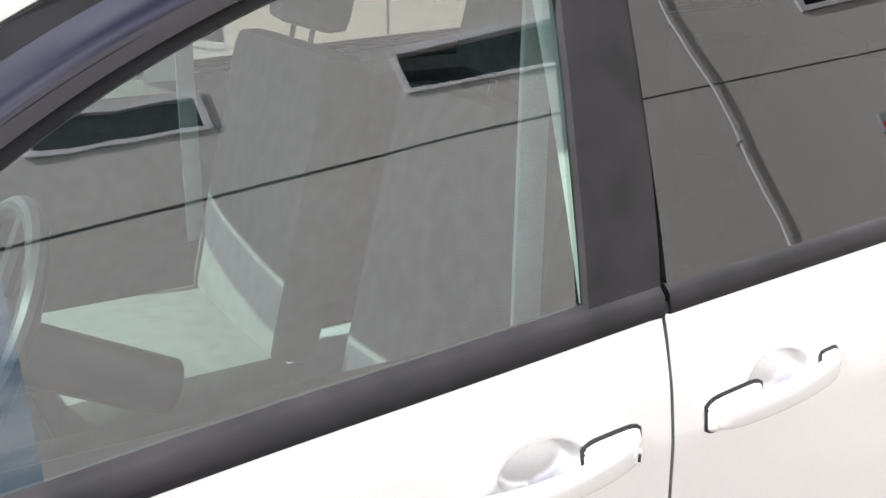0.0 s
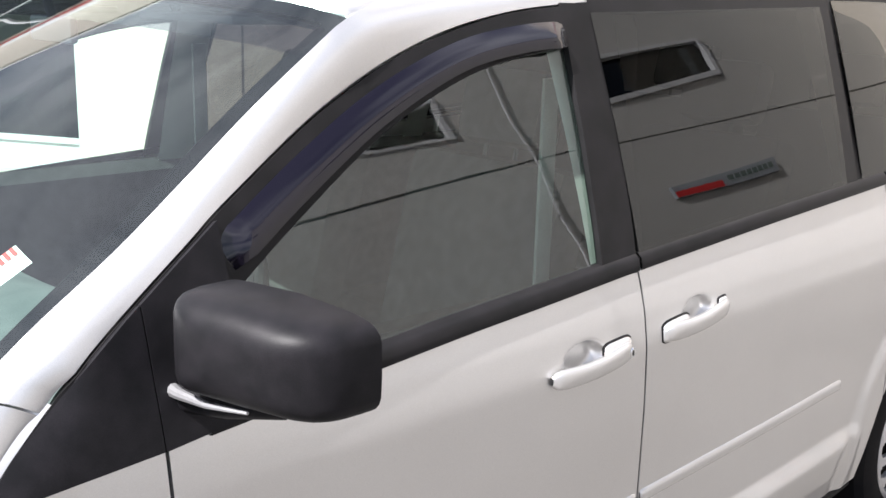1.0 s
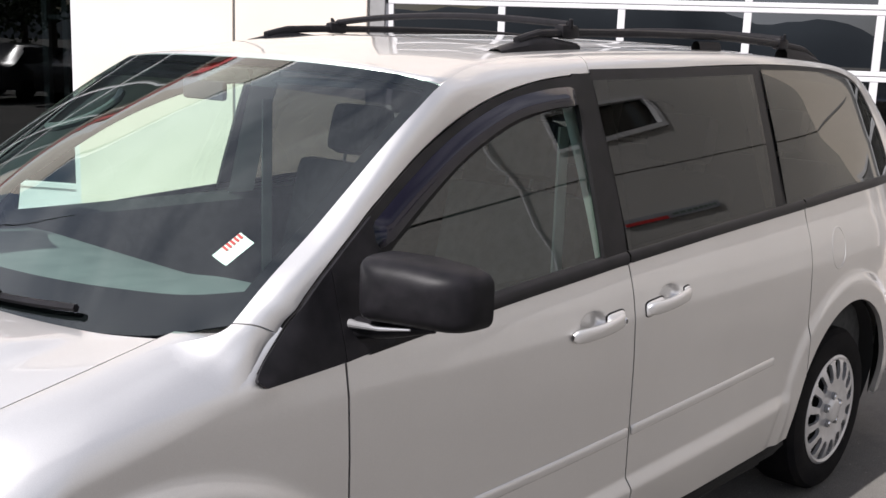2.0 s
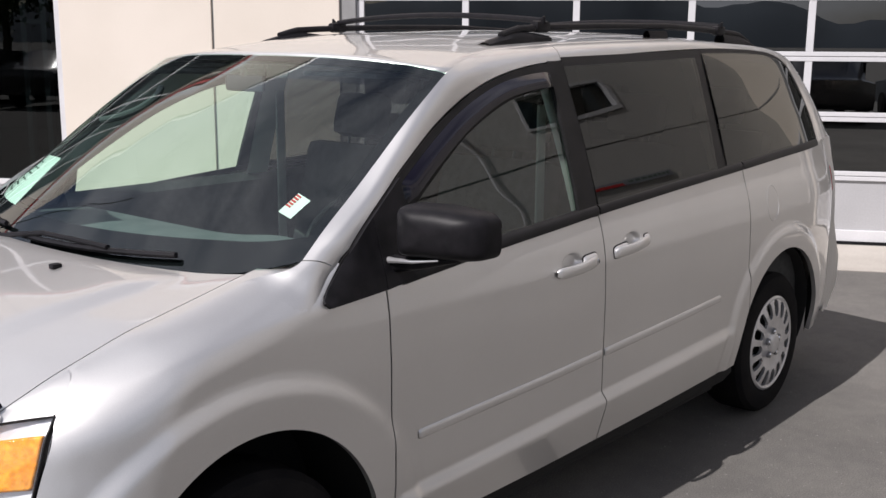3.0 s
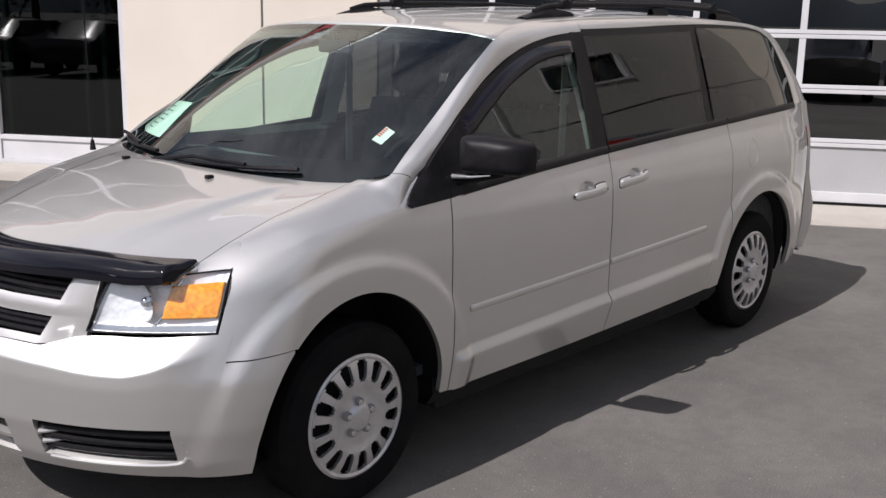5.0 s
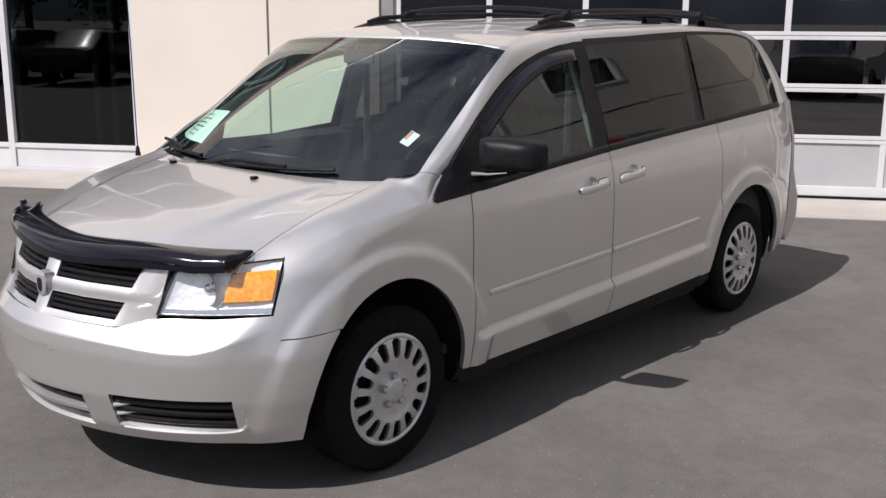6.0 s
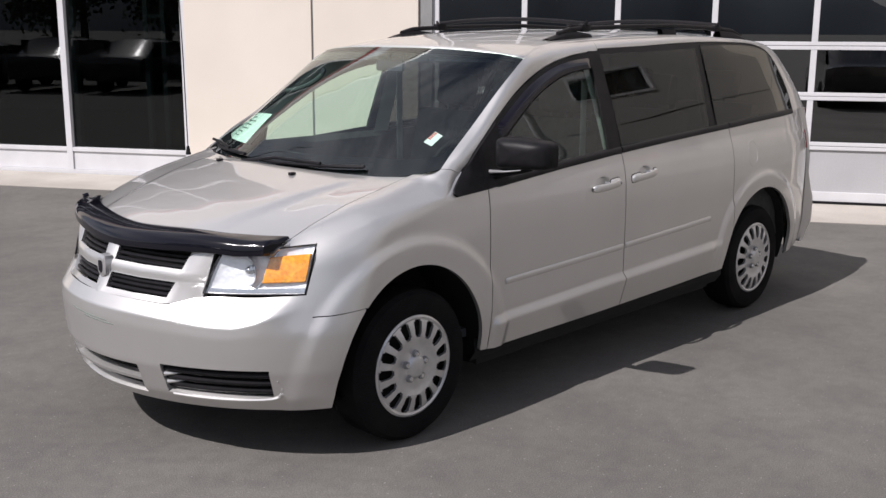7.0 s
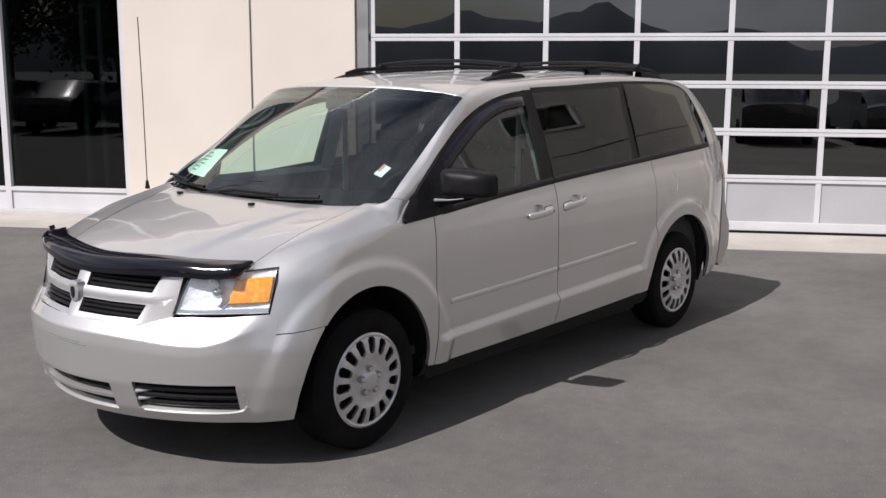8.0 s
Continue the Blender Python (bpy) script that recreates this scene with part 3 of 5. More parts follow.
CHEEK = smooth_table([(0.15, 0.16), (0.22, 0.08), (0.30, 0.02), (0.42, -0.02), (0.58, -0.025), (0.68, 0.015), (0.76, 0.05), (0.80, 0.069), (0.88, 0.10), (0.92, 0.13), (1.1, 0.30)], 300, 0.03)
EDGE = smooth_table([(0.30, 0.875), (0.42, 0.925), (0.56, 0.982), (0.75, 1.044), (0.95, 1.089), (1.11, 1.127), (1.3, 1.165), (1.6, 1.2)])
BELT = smooth_table([(1.24, 1.044), (1.455, 1.052), (2.0, 1.10), (2.476, 1.132), (3.0, 1.16), (3.475, 1.18), (4.0, 1.203), (4.62, 1.225)])
SILL = [(1.3, 0.457), (1.46, 0.465), (2.26, 0.503), (3.54, 0.545), (3.7, 0.55)]
WHEELS = ((0.96, 0.335), (4.038, 0.335))
HOOD_Y = 0.745
FENDER_LINE = [(0.45, 0.885), (0.533, 0.925), (0.647, 0.963), (0.779, 0.998), (0.965, 1.028), (1.2, 1.050), (1.35, 1.054)]


CREASE = smooth_table([(0.0, 0.640), (0.30, 0.636), (0.45, 0.628), (0.58, 0.614), (0.68, 0.612), (0.74, 0.630), (0.80, 0.662), (0.86, 0.692), (0.96, 0.695)], 200, 0.02)


def crease_down(y, z):
    """Bends the heights of the nose's section so that its crease follows CREASE across the bumper."""
    return float(np.interp(z, (0.0, 0.45, interp(abs(y), CREASE), 0.74, 2.0), (0.0, 0.45, 0.665, 0.74, 2.0)))


def crease_up(y, z):
    return float(np.interp(z, (0.0, 0.45, 0.665, 0.74, 2.0), (0.0, 0.45, interp(abs(y), CREASE), 0.74, 2.0)))


def nose_x(y, z):
    """The front face: how far back it lies at y and z."""
    w = min(max((abs(y) - 0.76) / 0.10, 0.0), 1.0)
    w = w * w * (3 - 2 * w)
    return interp(crease_down(y, z), NOSE) * (1 - w) + interp(z, CHEEK) * w + 0.65 * (1 - (1 - min(abs(y) / (0.95 + interp(z, LEAN)), 1.0) ** 1.8) ** (1 / 1.8))


def flare(x, z):
    """The raised lip round the wheel arches."""
    out = 0.0
    for cx, cz in WHEELS:
        k = min(max((0.585 - math.hypot((x - cx) / 1.04, z - cz)) / 0.05, 0.0), 1.0)
        out += 0.016 * k * k * (3 - 2 * k)
    return out


def side(x, z):
    """Half the van's width at x and z."""
    y = interp(x, HALF) + interp(z, LEAN)
    t = min(max((x - interp(z, CHEEK)) / 0.65, 0.0), 1.0)
    y *= (1 - (1 - t) ** 1.8) ** (1 / 1.8)
    ze = interp(x, EDGE)
    r = min(max((z - ze + 0.12) / 0.12, 0.0), 1.0)
    w = min(max((1.33 - x) / 0.15, 0.0), 1.0)
    if r > 0 and w > 0:
        y += w * ((HOOD_Y + (y - HOOD_Y) * (1 - r ** 2.1) ** (1 / 2.1)) - y)
    y += flare(x, z) + interp(z, SHOULDER_OUT) * min(max((x - 1.15) / 0.35, 0.0), 1.0)
    if 1.45 < x < 3.53:
        d = interp(x, SILL) - z
        k = min(max(d / 0.042, 0.0), 1.0)
        y += 0.026 * k * k * (3 - 2 * k) * math.exp(-max(d - 0.05, 0) / 0.16) * min(1, (x - 1.45) / 0.015, max((3.53 - x) / 0.13, 0))
    if 0.5 < x < 1.32:
        d = interp(x, FENDER_LINE) - z
        k = min(max((d + 0.045) / 0.045, 0.0), 1.0)
        y += 0.008 * k * k * math.exp(-max(d, 0) / 0.07) * min(1, (x - 0.5) / 0.25, (1.32 - x) / 0.12)
    return y

# ---------------------------------------------------------------- the minivan
van = empty("minivan", Matrix(), "silver minivan parked on the asphalt, black mirrors and tinted rear glass", "car")


def sheet(name, rows, mat, parent=None, thick=0.0, label="", mirror=False, skip=None, sharp=35):
    bm = grid_mesh(rows, thick, skip=skip, mirror=mirror)
    me = bpy.data.meshes.new(name)
    bm.to_mesh(me)
    bm.free()
    for p in me.polygons:
        p.use_smooth = True
    if sharp:
        me.set_sharp_from_angle(angle=radians(sharp))
    me.materials.append(mat)
    ob = new(name, me)
    ob.parent = parent or van
    return tagged(ob, label)


def on_side(x, z, out=0.0):
    return Vector((x, -side(x, z) - out, z))


def between(low, high, n, out=0.0, vs=None):
    """A sheet on the van's side between a lower and an upper line of (x, z) points of equal number."""
    rows = []
    for (x0, z0), (x1, z1) in zip(low, high):
        rows.append([on_side(x0 + (x1 - x0) * v, z0 + (z1 - z0) * v, out) for v in (vs if vs is not None else np.linspace(0, 1, n))])
    return rows


def line2(points, n):
    return [(p.x, p.y) for p in along([(x, z, 0) for x, z in points], n)]


def curve2(points, n):
    return [(p.x, p.y) for p in along([tuple(q) for q in spline([(x, z, 0) for x, z in points], 16)], n)]


def arch(cx, a, b, t0, t1, n=30, cz=0.335):
    return [(cx + a * math.cos(t), cz + b * math.sin(t)) for t in np.linspace(radians(t0), radians(t1), n)]


def both(fn):
    for mirror in (False, True):
        fn(mirror)


# --- lower body
GAP = 0.0028
DOOR_F, DOOR_B, DOOR_R = 1.436, 2.484, 3.64


def cup(rows, cx, cz, rx, rz, depth):
    for r in rows:
        for p in r:
            d = ((p.x - cx) / rx) ** 2 + ((p.z - cz) / rz) ** 2
            if d < 3:
                p.y += depth / (1 + math.exp((d - 1) * 9))
    return rows


def panel_rows(x0, x1, n, low, top, cups=()):
    """Rows of a door's outer skin with extra lines along the sill crease."""
    rows = []
    dense = [np.linspace(c[0] - 1.7 * c[2], c[0] + 1.7 * c[2], 44) for c in cups]
    for x in np.unique(np.r_[x0, x0 + 0.004, np.linspace(x0 + 0.01, x1 - 0.01, n), x1 - 0.004, x1, np.concatenate(dense)]):
        zb, zt, zc = low(x), top(x), interp(x, SILL)
        zs = [zb, zb + 0.004]
        if zb < zc - 0.05:
            zs += list(np.linspace(zb + 0.02, zc - 0.06, 5)) + [zc - 0.048, zc - 0.042, zc - 0.036, zc - 0.028, zc - 0.02, zc - 0.012, zc - 0.006, zc, zc + 0.006, zc + 0.014]
        else:
            zs += list(np.linspace(zb + 0.006, zb + 0.02, 15))
        zs += list(np.linspace(zs[-1] + 0.015, max(zs[-1] + 0.02, 0.945), 22)) + list(np.linspace(max(zs[-1] + 0.03, 0.95), min(1.088, zt - 0.012), 44)) + [min(1.088, zt - 0.012) / 2 + (zt - 0.003) / 2, zt - 0.003, zt]
        rows.append([on_side(x, z) for z in zs])
    for c in cups:
        cup(rows, *c)
    return rows


def lower_body(m):
    sheet("front_door", panel_rows(DOOR_F + GAP, DOOR_B - GAP, 90, lambda x: 0.305 + 0.018 * (x - 1.46), lambda x: interp(x, BELT) + 0.012,
          [(2.290, 0.997, 0.052, 0.029, 0.026)]), PAINT, thick=0.02, mirror=m)
    sheet("sliding_door", panel_rows(DOOR_B + GAP, DOOR_R - GAP, 90, lambda x: max(0.323 + 0.02 * (x - 2.48), arch_low(x)), lambda x: interp(x, BELT) + 0.012,
          [(2.672, 1.020, 0.050, 0.028, 0.026)]), PAINT, thick=0.02, mirror=m)
    # rear quarter
    t0 = math.degrees(math.acos((DOOR_R + GAP - 4.038) / 0.47))
    low = arch(4.038, 0.47, 0.462, t0, -2, 50) + line2([(4.512, 0.30), (4.70, 0.31), (4.92, 0.36)], 14)
    top = line2([(DOOR_R + GAP, interp(DOOR_R, BELT) + 0.012), (4.63, 1.238), (4.70, 1.25), (4.93, 1.26)], len(low))
    sheet("rear_quarter_panel", between(low, top, 40), PAINT, thick=0.02, mirror=m)
    # front fender
    low = line2([(0.43, 0.648), (0.655, 0.660)], 14) + arch(0.96, 0.425, 0.448, 134, -2, 56) + line2([(1.39, 0.31), (DOOR_F - GAP, 0.306)], 6)
    top = line2([(0.442, 0.735), (0.476, 0.82), (0.522, 0.921), (0.60, interp(0.60, EDGE))], 12) + [(x, interp(x, EDGE)) for x in np.linspace(0.60, 1.20, 30)][1:] \
        + line2([(1.20, interp(1.20, EDGE)), (1.285, 1.15), (DOOR_F - GAP, 1.06)], len(low) - 41)[0:]
    top = top[:len(low)]
    sheet("front_fender", between(low, top, 40, vs=1 - (1 - np.linspace(0, 1, 40)) ** 1.5), PAINT, thick=0.02, mirror=m)
    # body side moulding on both doors
    for x0, x1 in ((1.545, DOOR_B - 0.008), (DOOR_B + 0.008, 3.38)):
        rows = []
        for x in np.r_[x0, x0 + 0.006, np.linspace(x0 + 0.02, x1 - 0.02, 24), x1 - 0.006, x1]:
            zc = 0.612 + 0.037 * (x - 1.545)
            e = 0.35 if x in (x0, x1) else 1.0
            rows.append([on_side(x, zc + dz * (0.7 + 0.3 * e), o * e) for dz, o in ((-0.015, 0.0), (-0.0135, 0.004), (-0.008, 0.0065), (0.005, 0.0065), (0.0125, 0.004), (0.0145, 0.0))])
        sheet("side_moulding", rows, PAINT, mirror=m, sharp=50)
    # sill under the doors, near-black to match the shade below the body
    xs = np.linspace(1.38, 3.62, 30)
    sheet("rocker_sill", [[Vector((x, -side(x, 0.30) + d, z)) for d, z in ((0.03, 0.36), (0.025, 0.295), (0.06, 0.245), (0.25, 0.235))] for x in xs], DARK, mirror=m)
    # fuel door ring
    if not m:
        rows = []
        for a in np.linspace(0, 2 * math.pi, 40):
            rows.append([on_side(3.886 + r * math.cos(a) * 0.8, 1.022 + r * math.sin(a), o) for r, o in ((0.081, 0.0), (0.0795, 0.0012), (0.0775, 0.0012), (0.076, -0.001))])
        sheet("fuel_door_rim", rows, PAINT, label="round fuel door seam in the silver quarter panel")


def arch_low(x):
    d = (x - 4.038) / 0.47
    return 0.335 + 0.462 * math.sqrt(max(1 - d * d, 0)) if abs(d) < 1 else 0.0


both(lower_body)

# inner shell behind the gaps, and the wheel wells, near-black in place of deep shade
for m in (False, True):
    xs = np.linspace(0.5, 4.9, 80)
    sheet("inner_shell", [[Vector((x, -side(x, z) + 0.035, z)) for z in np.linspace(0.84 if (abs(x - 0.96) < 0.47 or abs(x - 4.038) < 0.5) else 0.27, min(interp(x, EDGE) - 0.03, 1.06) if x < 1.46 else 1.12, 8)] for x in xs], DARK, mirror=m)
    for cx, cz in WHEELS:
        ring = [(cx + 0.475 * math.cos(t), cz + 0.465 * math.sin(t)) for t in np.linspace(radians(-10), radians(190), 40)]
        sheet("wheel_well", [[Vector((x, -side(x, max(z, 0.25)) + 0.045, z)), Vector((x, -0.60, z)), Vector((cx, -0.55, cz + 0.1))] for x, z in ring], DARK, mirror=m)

# --- front end
YS = [0, 0.05, 0.10, 0.15, 0.20, 0.255, 0.27, 0.285, 0.34, 0.375, 0.39, 0.405, 0.45, 0.50, 0.55, 0.60, 0.625, 0.65, 0.675, 0.70, 0.72, 0.745, 0.755, 0.77, 0.785, 0.79, 0.80, 0.81, 0.82, 0.83, 0.84, 0.85, 0.86, 0.87, 0.88]
ZS = [0.245, 0.25, 0.258, 0.268, 0.28, 0.292, 0.305, 0.318, 0.328, 0.338, 0.352, 0.362, 0.375, 0.392, 0.402, 0.412, 0.424, 0.434, 0.445, 0.458, 0.47, 0.485, 0.50, 0.513, 0.526, 0.54, 0.553, 0.567, 0.58, 0.595, 0.61, 0.623, 0.635, 0.643, 0.65, 0.658, 0.664, 0.668, 0.674, 0.682, 0.692, 0.702, 0.715, 0.728]


def bumper_point(k, z):
    """k counts from the middle outwards: first across the nose, then along the corner to the wheel."""
    if k < len(YS):
        if z > 0.665:
            z = 0.665 + (z - 0.665) * interp(YS[k], [(0, 0.47), (0.40, 0.47), (0.515, 0.93), (0.6, 1.0)])
        y = YS[k] * (1 + interp(z, LEAN) / 0.95)
        z = crease_up(y, z)
        x = nose_x(y, z)
        return Vector((x, -y - flare(x, z) * min(1, max(0, (y - 0.6) / 0.2)), z))
    x0 = nose_x(YS[-1] * (1 + interp(z, LEAN) / 0.95), z)
    x1 = 0.96 - 0.425 * math.sqrt(max(1 - ((min(z, 0.648) - 0.335) / 0.448) ** 2, 0.02))
    x = x0 + 0.002 + (max(x1, x0 + 0.02) - 0.006 - x0) * (k - len(YS)) / 17
    return Vector((x, -side(x, z), z))


NK = len(YS) + 18
ks = list(range(NK - 1, 0, -1))
cols = [(-1, k) for k in ks] + [(1, k) for k in range(NK)]
rows, keys = [], []
for s, k in cols[::-1]:
    row = []
    for z in ZS:
        zz = z
        if k >= len(YS):
            top = 0.6445 + 0.013 * (k - len(YS)) / 17
            zz = min(z, top)
        p = bumper_point(k, zz)
        row.append(Vector((p.x, p.y * s, p.z)))
    rows.append(row)
    keys.append(s * (YS[k] if k < len(YS) else 0.9))


def bumper_hole(i, j):
    y = abs(keys[i] + keys[i + 1]) / 2
    z = (ZS[j] + ZS[j + 1]) / 2
    if 0.39 < y < 0.785 and 0.305 < z < 0.434:
        return True
    return y < 0.27 and (0.28 < z < 0.338 or 0.352 < z < 0.412)


# keys run from the passenger's side to the driver's side
sheet("front_bumper", [[Vector((p.x, -p.y, p.z)) for p in r] for r in rows][::-1] if rows[0][0].y < 0 else rows, PAINT, thick=0.045, skip=bumper_hole, sharp=50)

# black sheets painting the shade inside the bumper's openings, with grille bars before them
for s in (-1, 1):
    sheet("fog_recess", [[Vector((nose_x(y, 0.37) + 0.055, -s * y, z)) for z in (0.29, 0.45)] for y in np.linspace(0.36, 0.81, 12)], DARK)
    for z in (0.338, 0.373, 0.408):
        part("fog_grille_bar", tube([(nose_x(y, z) + 0.030, -s * y, z) for y in np.linspace(0.375, 0.768, 14)], 0.0135, 10), BLACK, van)
for s in (-1, 1):
    part("fog_lip", tube([(nose_x(y, z) + 0.002, -s * y, z) for y, z in [(q.x, q.y) for q in spline([(0.40, 0.300, 0), (0.55, 0.297, 0), (0.70, 0.299, 0), (0.765, 0.308, 0), (0.787, 0.33, 0)], 6)]], 0.0085, 8), PAINT, van)
for s in (-1, 1):
    for z in (0.352, 0.388):
        for y0, y1 in ((0.383, 0.43), (0.792, 0.752)):
            part("grille_tooth", tube([(nose_x(y, z) + 0.010 + 0.016 * k, -s * y, z) for k, y in enumerate((y0, (y0 + y1) / 2, y1))], 0.011, 8, taper=lambda t: 1 - 0.75 * t), PAINT, van)
sheet("intake_recess", [[Vector((nose_x(y, 0.35) + 0.06, -y, z)) for z in (0.26, 0.43)] for y in np.linspace(-0.29, 0.29, 12)], DARK)

# --- upper fascia with the grille
US = [-1.0, -0.985, -0.80, -0.74, -0.40, -0.075, -0.055, 0.0, 0.055, 0.075, 0.40, 0.74, 0.80, 0.985, 1.0]
VS = [0.0, 0.06, 0.10, 0.37, 0.41, 0.46, 0.56, 0.60, 0.92, 0.95, 1.0]


def fascia_point(u, v, back=0.0):
    z = 0.676 + v * 0.222
    inner = 0.375 + 0.062 * v
    outer = 0.512 + 0.034 * v
    a = abs(u)
    y = a / 0.74 * inner if a <= 0.74 else inner + (a - 0.74) / 0.26 * (outer - inner)
    bar = 0.012 * math.exp(-((v - 0.51) / 0.06) ** 2) * min(1, max(0, (0.82 - a) / 0.10)) + 0.012 * math.exp(-(u / 0.06) ** 2)
    x = interp(z, [(0.66, 0.014), (0.68, 0.018), (0.72, 0.046), (0.80, 0.074), (0.88, 0.108), (0.92, 0.135)]) - bar + 0.65 * (1 - (1 - (y / (0.95 + interp(z, LEAN))) ** 1.8) ** (1 / 1.8))
    cheek = min(1.0, max(0.0, (a - 0.76) / 0.06))
    x += cheek * (0.065 + 0.16 * (z - 0.78) - interp(z, [(0.66, 0.014), (0.68, 0.018), (0.72, 0.046), (0.80, 0.074), (0.88, 0.108), (0.92, 0.135)]))
    return Vector((x + back, -math.copysign(y, u) if u else 0.0, z))


rows = [[fascia_point(u, v) for v in VS] for u in US]
# rows run from the passenger's side (positive y) to the driver's side
sheet("grille_surround", rows, PAINT, thick=0.03, skip=lambda i, j: 0.07 < abs((US[i] + US[i + 1]) / 2) < 0.74 and (0.10 < (VS[j] + VS[j + 1]) / 2 < 0.37 or 0.60 < (VS[j] + VS[j + 1]) / 2 < 0.92), sharp=40)
# black sheet as the shade behind the grille's slats
sheet("grille_back", [[fascia_point(u, v, 0.06) for v in (0.05, 0.95)] for u in np.linspace(-0.8, 0.8, 16)], DARK)
for s in (-1, 1):
    for v in (0.13, 0.21, 0.29, 0.365, 0.62, 0.71, 0.80, 0.89):
        part("grille_slat", tube([fascia_point(s * u, v, 0.02) for u in np.linspace(0.06, 0.745, 10)], 0.0088, 8), BLACK, van)
bm = bmesh.new()
shield = [(0.0, -0.052), (0.03, -0.03), (0.036, 0.01), (0.032, 0.045), (0.0, 0.052), (-0.032, 0.045), (-0.036, 0.01), (-0.03, -0.03)]
front = [bm.verts.new((0.036, y, 0.779 + z)) for y, z in shield]
back = [bm.verts.new((0.07, y, 0.779 + z)) for y, z in shield]
inner = [bm.verts.new((0.031, y * 0.7, 0.779 + z * 0.7)) for y, z in shield]
for k in range(8):
    n = (k + 1) % 8
    bm.faces.new([back[k], back[n], front[n], front[k]])
    bm.faces.new([front[k], front[n], inner[n], inner[k]])
bm.faces.new(inner)
badge = part("badge", bm, COVER, van, "chrome shield badge on the grille", smooth=False)
bm = bmesh.new()
bm.faces.new([bm.verts.new((0.0302, y * 0.5, 0.776 + z * 0.55)) for y, z in shield])
part("badge_inset", bm, SMOKE, badge, smooth=False)

# --- head lamps


def lamp_point(a, b, back=0.0):
    """a: 0 inner to 1 outer, b: 0 bottom to 1 top."""
    y0, y1 = (0.523 + 0.03 * b), (0.848 - 0.010 * b)
    y = y0 + (y1 - y0) * a
    z = 0.728 + 0.008 * a + (0.158 + 0.026 * a) * b
    x = nose_x(y, z)
    return Vector((x + back, -min(y, side(x, z)), z))


def head_lamp(m):
    n, k = np.linspace(0, 1, 26), np.linspace(0, 1, 12)
    lamp = sheet("headlight", [[lamp_point(a, b, 0.012 + 0.026 * math.sin(math.pi * a) ** 0.5 * math.sin(math.pi * b) ** 0.5) for b in k] for a in n], REFLECTOR, mirror=m, label="clear headlight with an amber turn signal")
    sheet("lens", [[lamp_point(a, b, -0.004) for b in k] for a in n], LENS, lamp, mirror=m)
    part("lamp_seal", tube([Vector((q.x, q.y * (-1 if m else 1), q.z)) for q in (lamp_point(a, b, -0.002) for a, b in [(a, 0) for a in n[:-1]] + [(1, b) for b in k[:-1]] + [(a, 1) for a in n[:0:-1]] + [(0, b) for b in k[:0:-1]])], 0.003, 6, closed=True), TRIM, lamp)
    rim = [(a, 0) for a in n] + [(1, b) for b in k[1:]] + [(a, 1) for a in n[::-1][1:]] + [(0, b) for b in k[::-1][1:]]
    sheet("lamp_rim", [[lamp_point(a, b, -0.003), lamp_point(a, b, 0.004) + Vector((0.004, 0.002, 0)), lamp_point(a, b, 0.024)] for a, b in rim][::-1], TRIM, lamp, mirror=m)
    sheet("turn_signal", [[lamp_point(a, b, 0.008) for b in np.linspace(0.24, 0.82, 20)] for a in np.linspace(0.585, 0.97, 30)], AMBER, lamp, thick=0.03, mirror=m, label="amber turn signal", sharp=0)
    c = lamp_point(0.36, 0.52, 0.036)
    bulb = bmesh.new()
    bmesh.ops.create_uvsphere(bulb, u_segments=16, v_segments=10, radius=0.02, matrix=Matrix.Translation((c.x, c.y * (-1 if m else 1), c.z)))
    part("bulb_cap", bulb, CHROME, lamp)
    bowl = lathe([(0.012, 0.024), (0.03, 0.020), (0.046, 0.012), (0.056, 0.0), (0.060, -0.002)], 28, axis="z")
    bmesh.ops.transform(bowl, matrix=Matrix.Translation((c.x - 0.014, c.y * (-1 if m else 1), c.z)) @ Matrix.Rotation(radians(90), 4, "Y"), verts=bowl.verts)
    part("reflector_bowl", bowl, CHROME, lamp)
    sheet("lamp_ledge", [[lamp_point(a, b, 0.010 + 0.02 * b) for b in (0.02, 0.07, 0.12)] for a in np.linspace(0.03, 0.98, 20)], CHROME, lamp, mirror=m)
    part("lamp_divider", tube([(q.x, q.y * (-1 if m else 1), q.z) for q in (lamp_point(0.57 - 0.12 * (b - 0.5) ** 2 * 4 * (1 if b < 0.5 else -0.4), b, 0.03) for b in np.linspace(0.03, 0.97, 12))], 0.006, 8), CHROME, lamp)


both(head_lamp)

# --- hood


def hood_z(x, y):
    zc = interp(x, HOODC)
    ze = interp(max(x, 0.30), EDGE)
    a = min(abs(y) / HOOD_Y, 1.0)
    z = zc + (ze - zc) * a ** 2.6
    ridge = 0.40 + 0.24 * (x - 0.2)
    z += 0.012 / (1 + math.exp((abs(y) - ridge) / 0.012)) * min(1.0, max(0.0, (x - 0.12) / 0.25)) * min(1, max(0, (1.05 - x) / 0.15))
    return z


HOODC = smooth_table([(0.05, 0.86), (0.15, 0.900), (0.30, 0.960), (0.5, 1.024), (0.7, 1.075), (0.9, 1.112), (1.1, 1.135), (1.3, 1.16)])


def hood_front(y):
    return 0.135 + 0.65 * (1 - (1 - (min(abs(y), 0.93) / 0.95) ** 1.8) ** (1 / 1.8)) * 0.82


def hood_back(y):
    return 0.935 + 0.165 * (abs(y) / HOOD_Y) ** 2.2


rows = []
vs = np.r_[0, 0.01, np.linspace(0.03, 0.98, 44), 1.0]
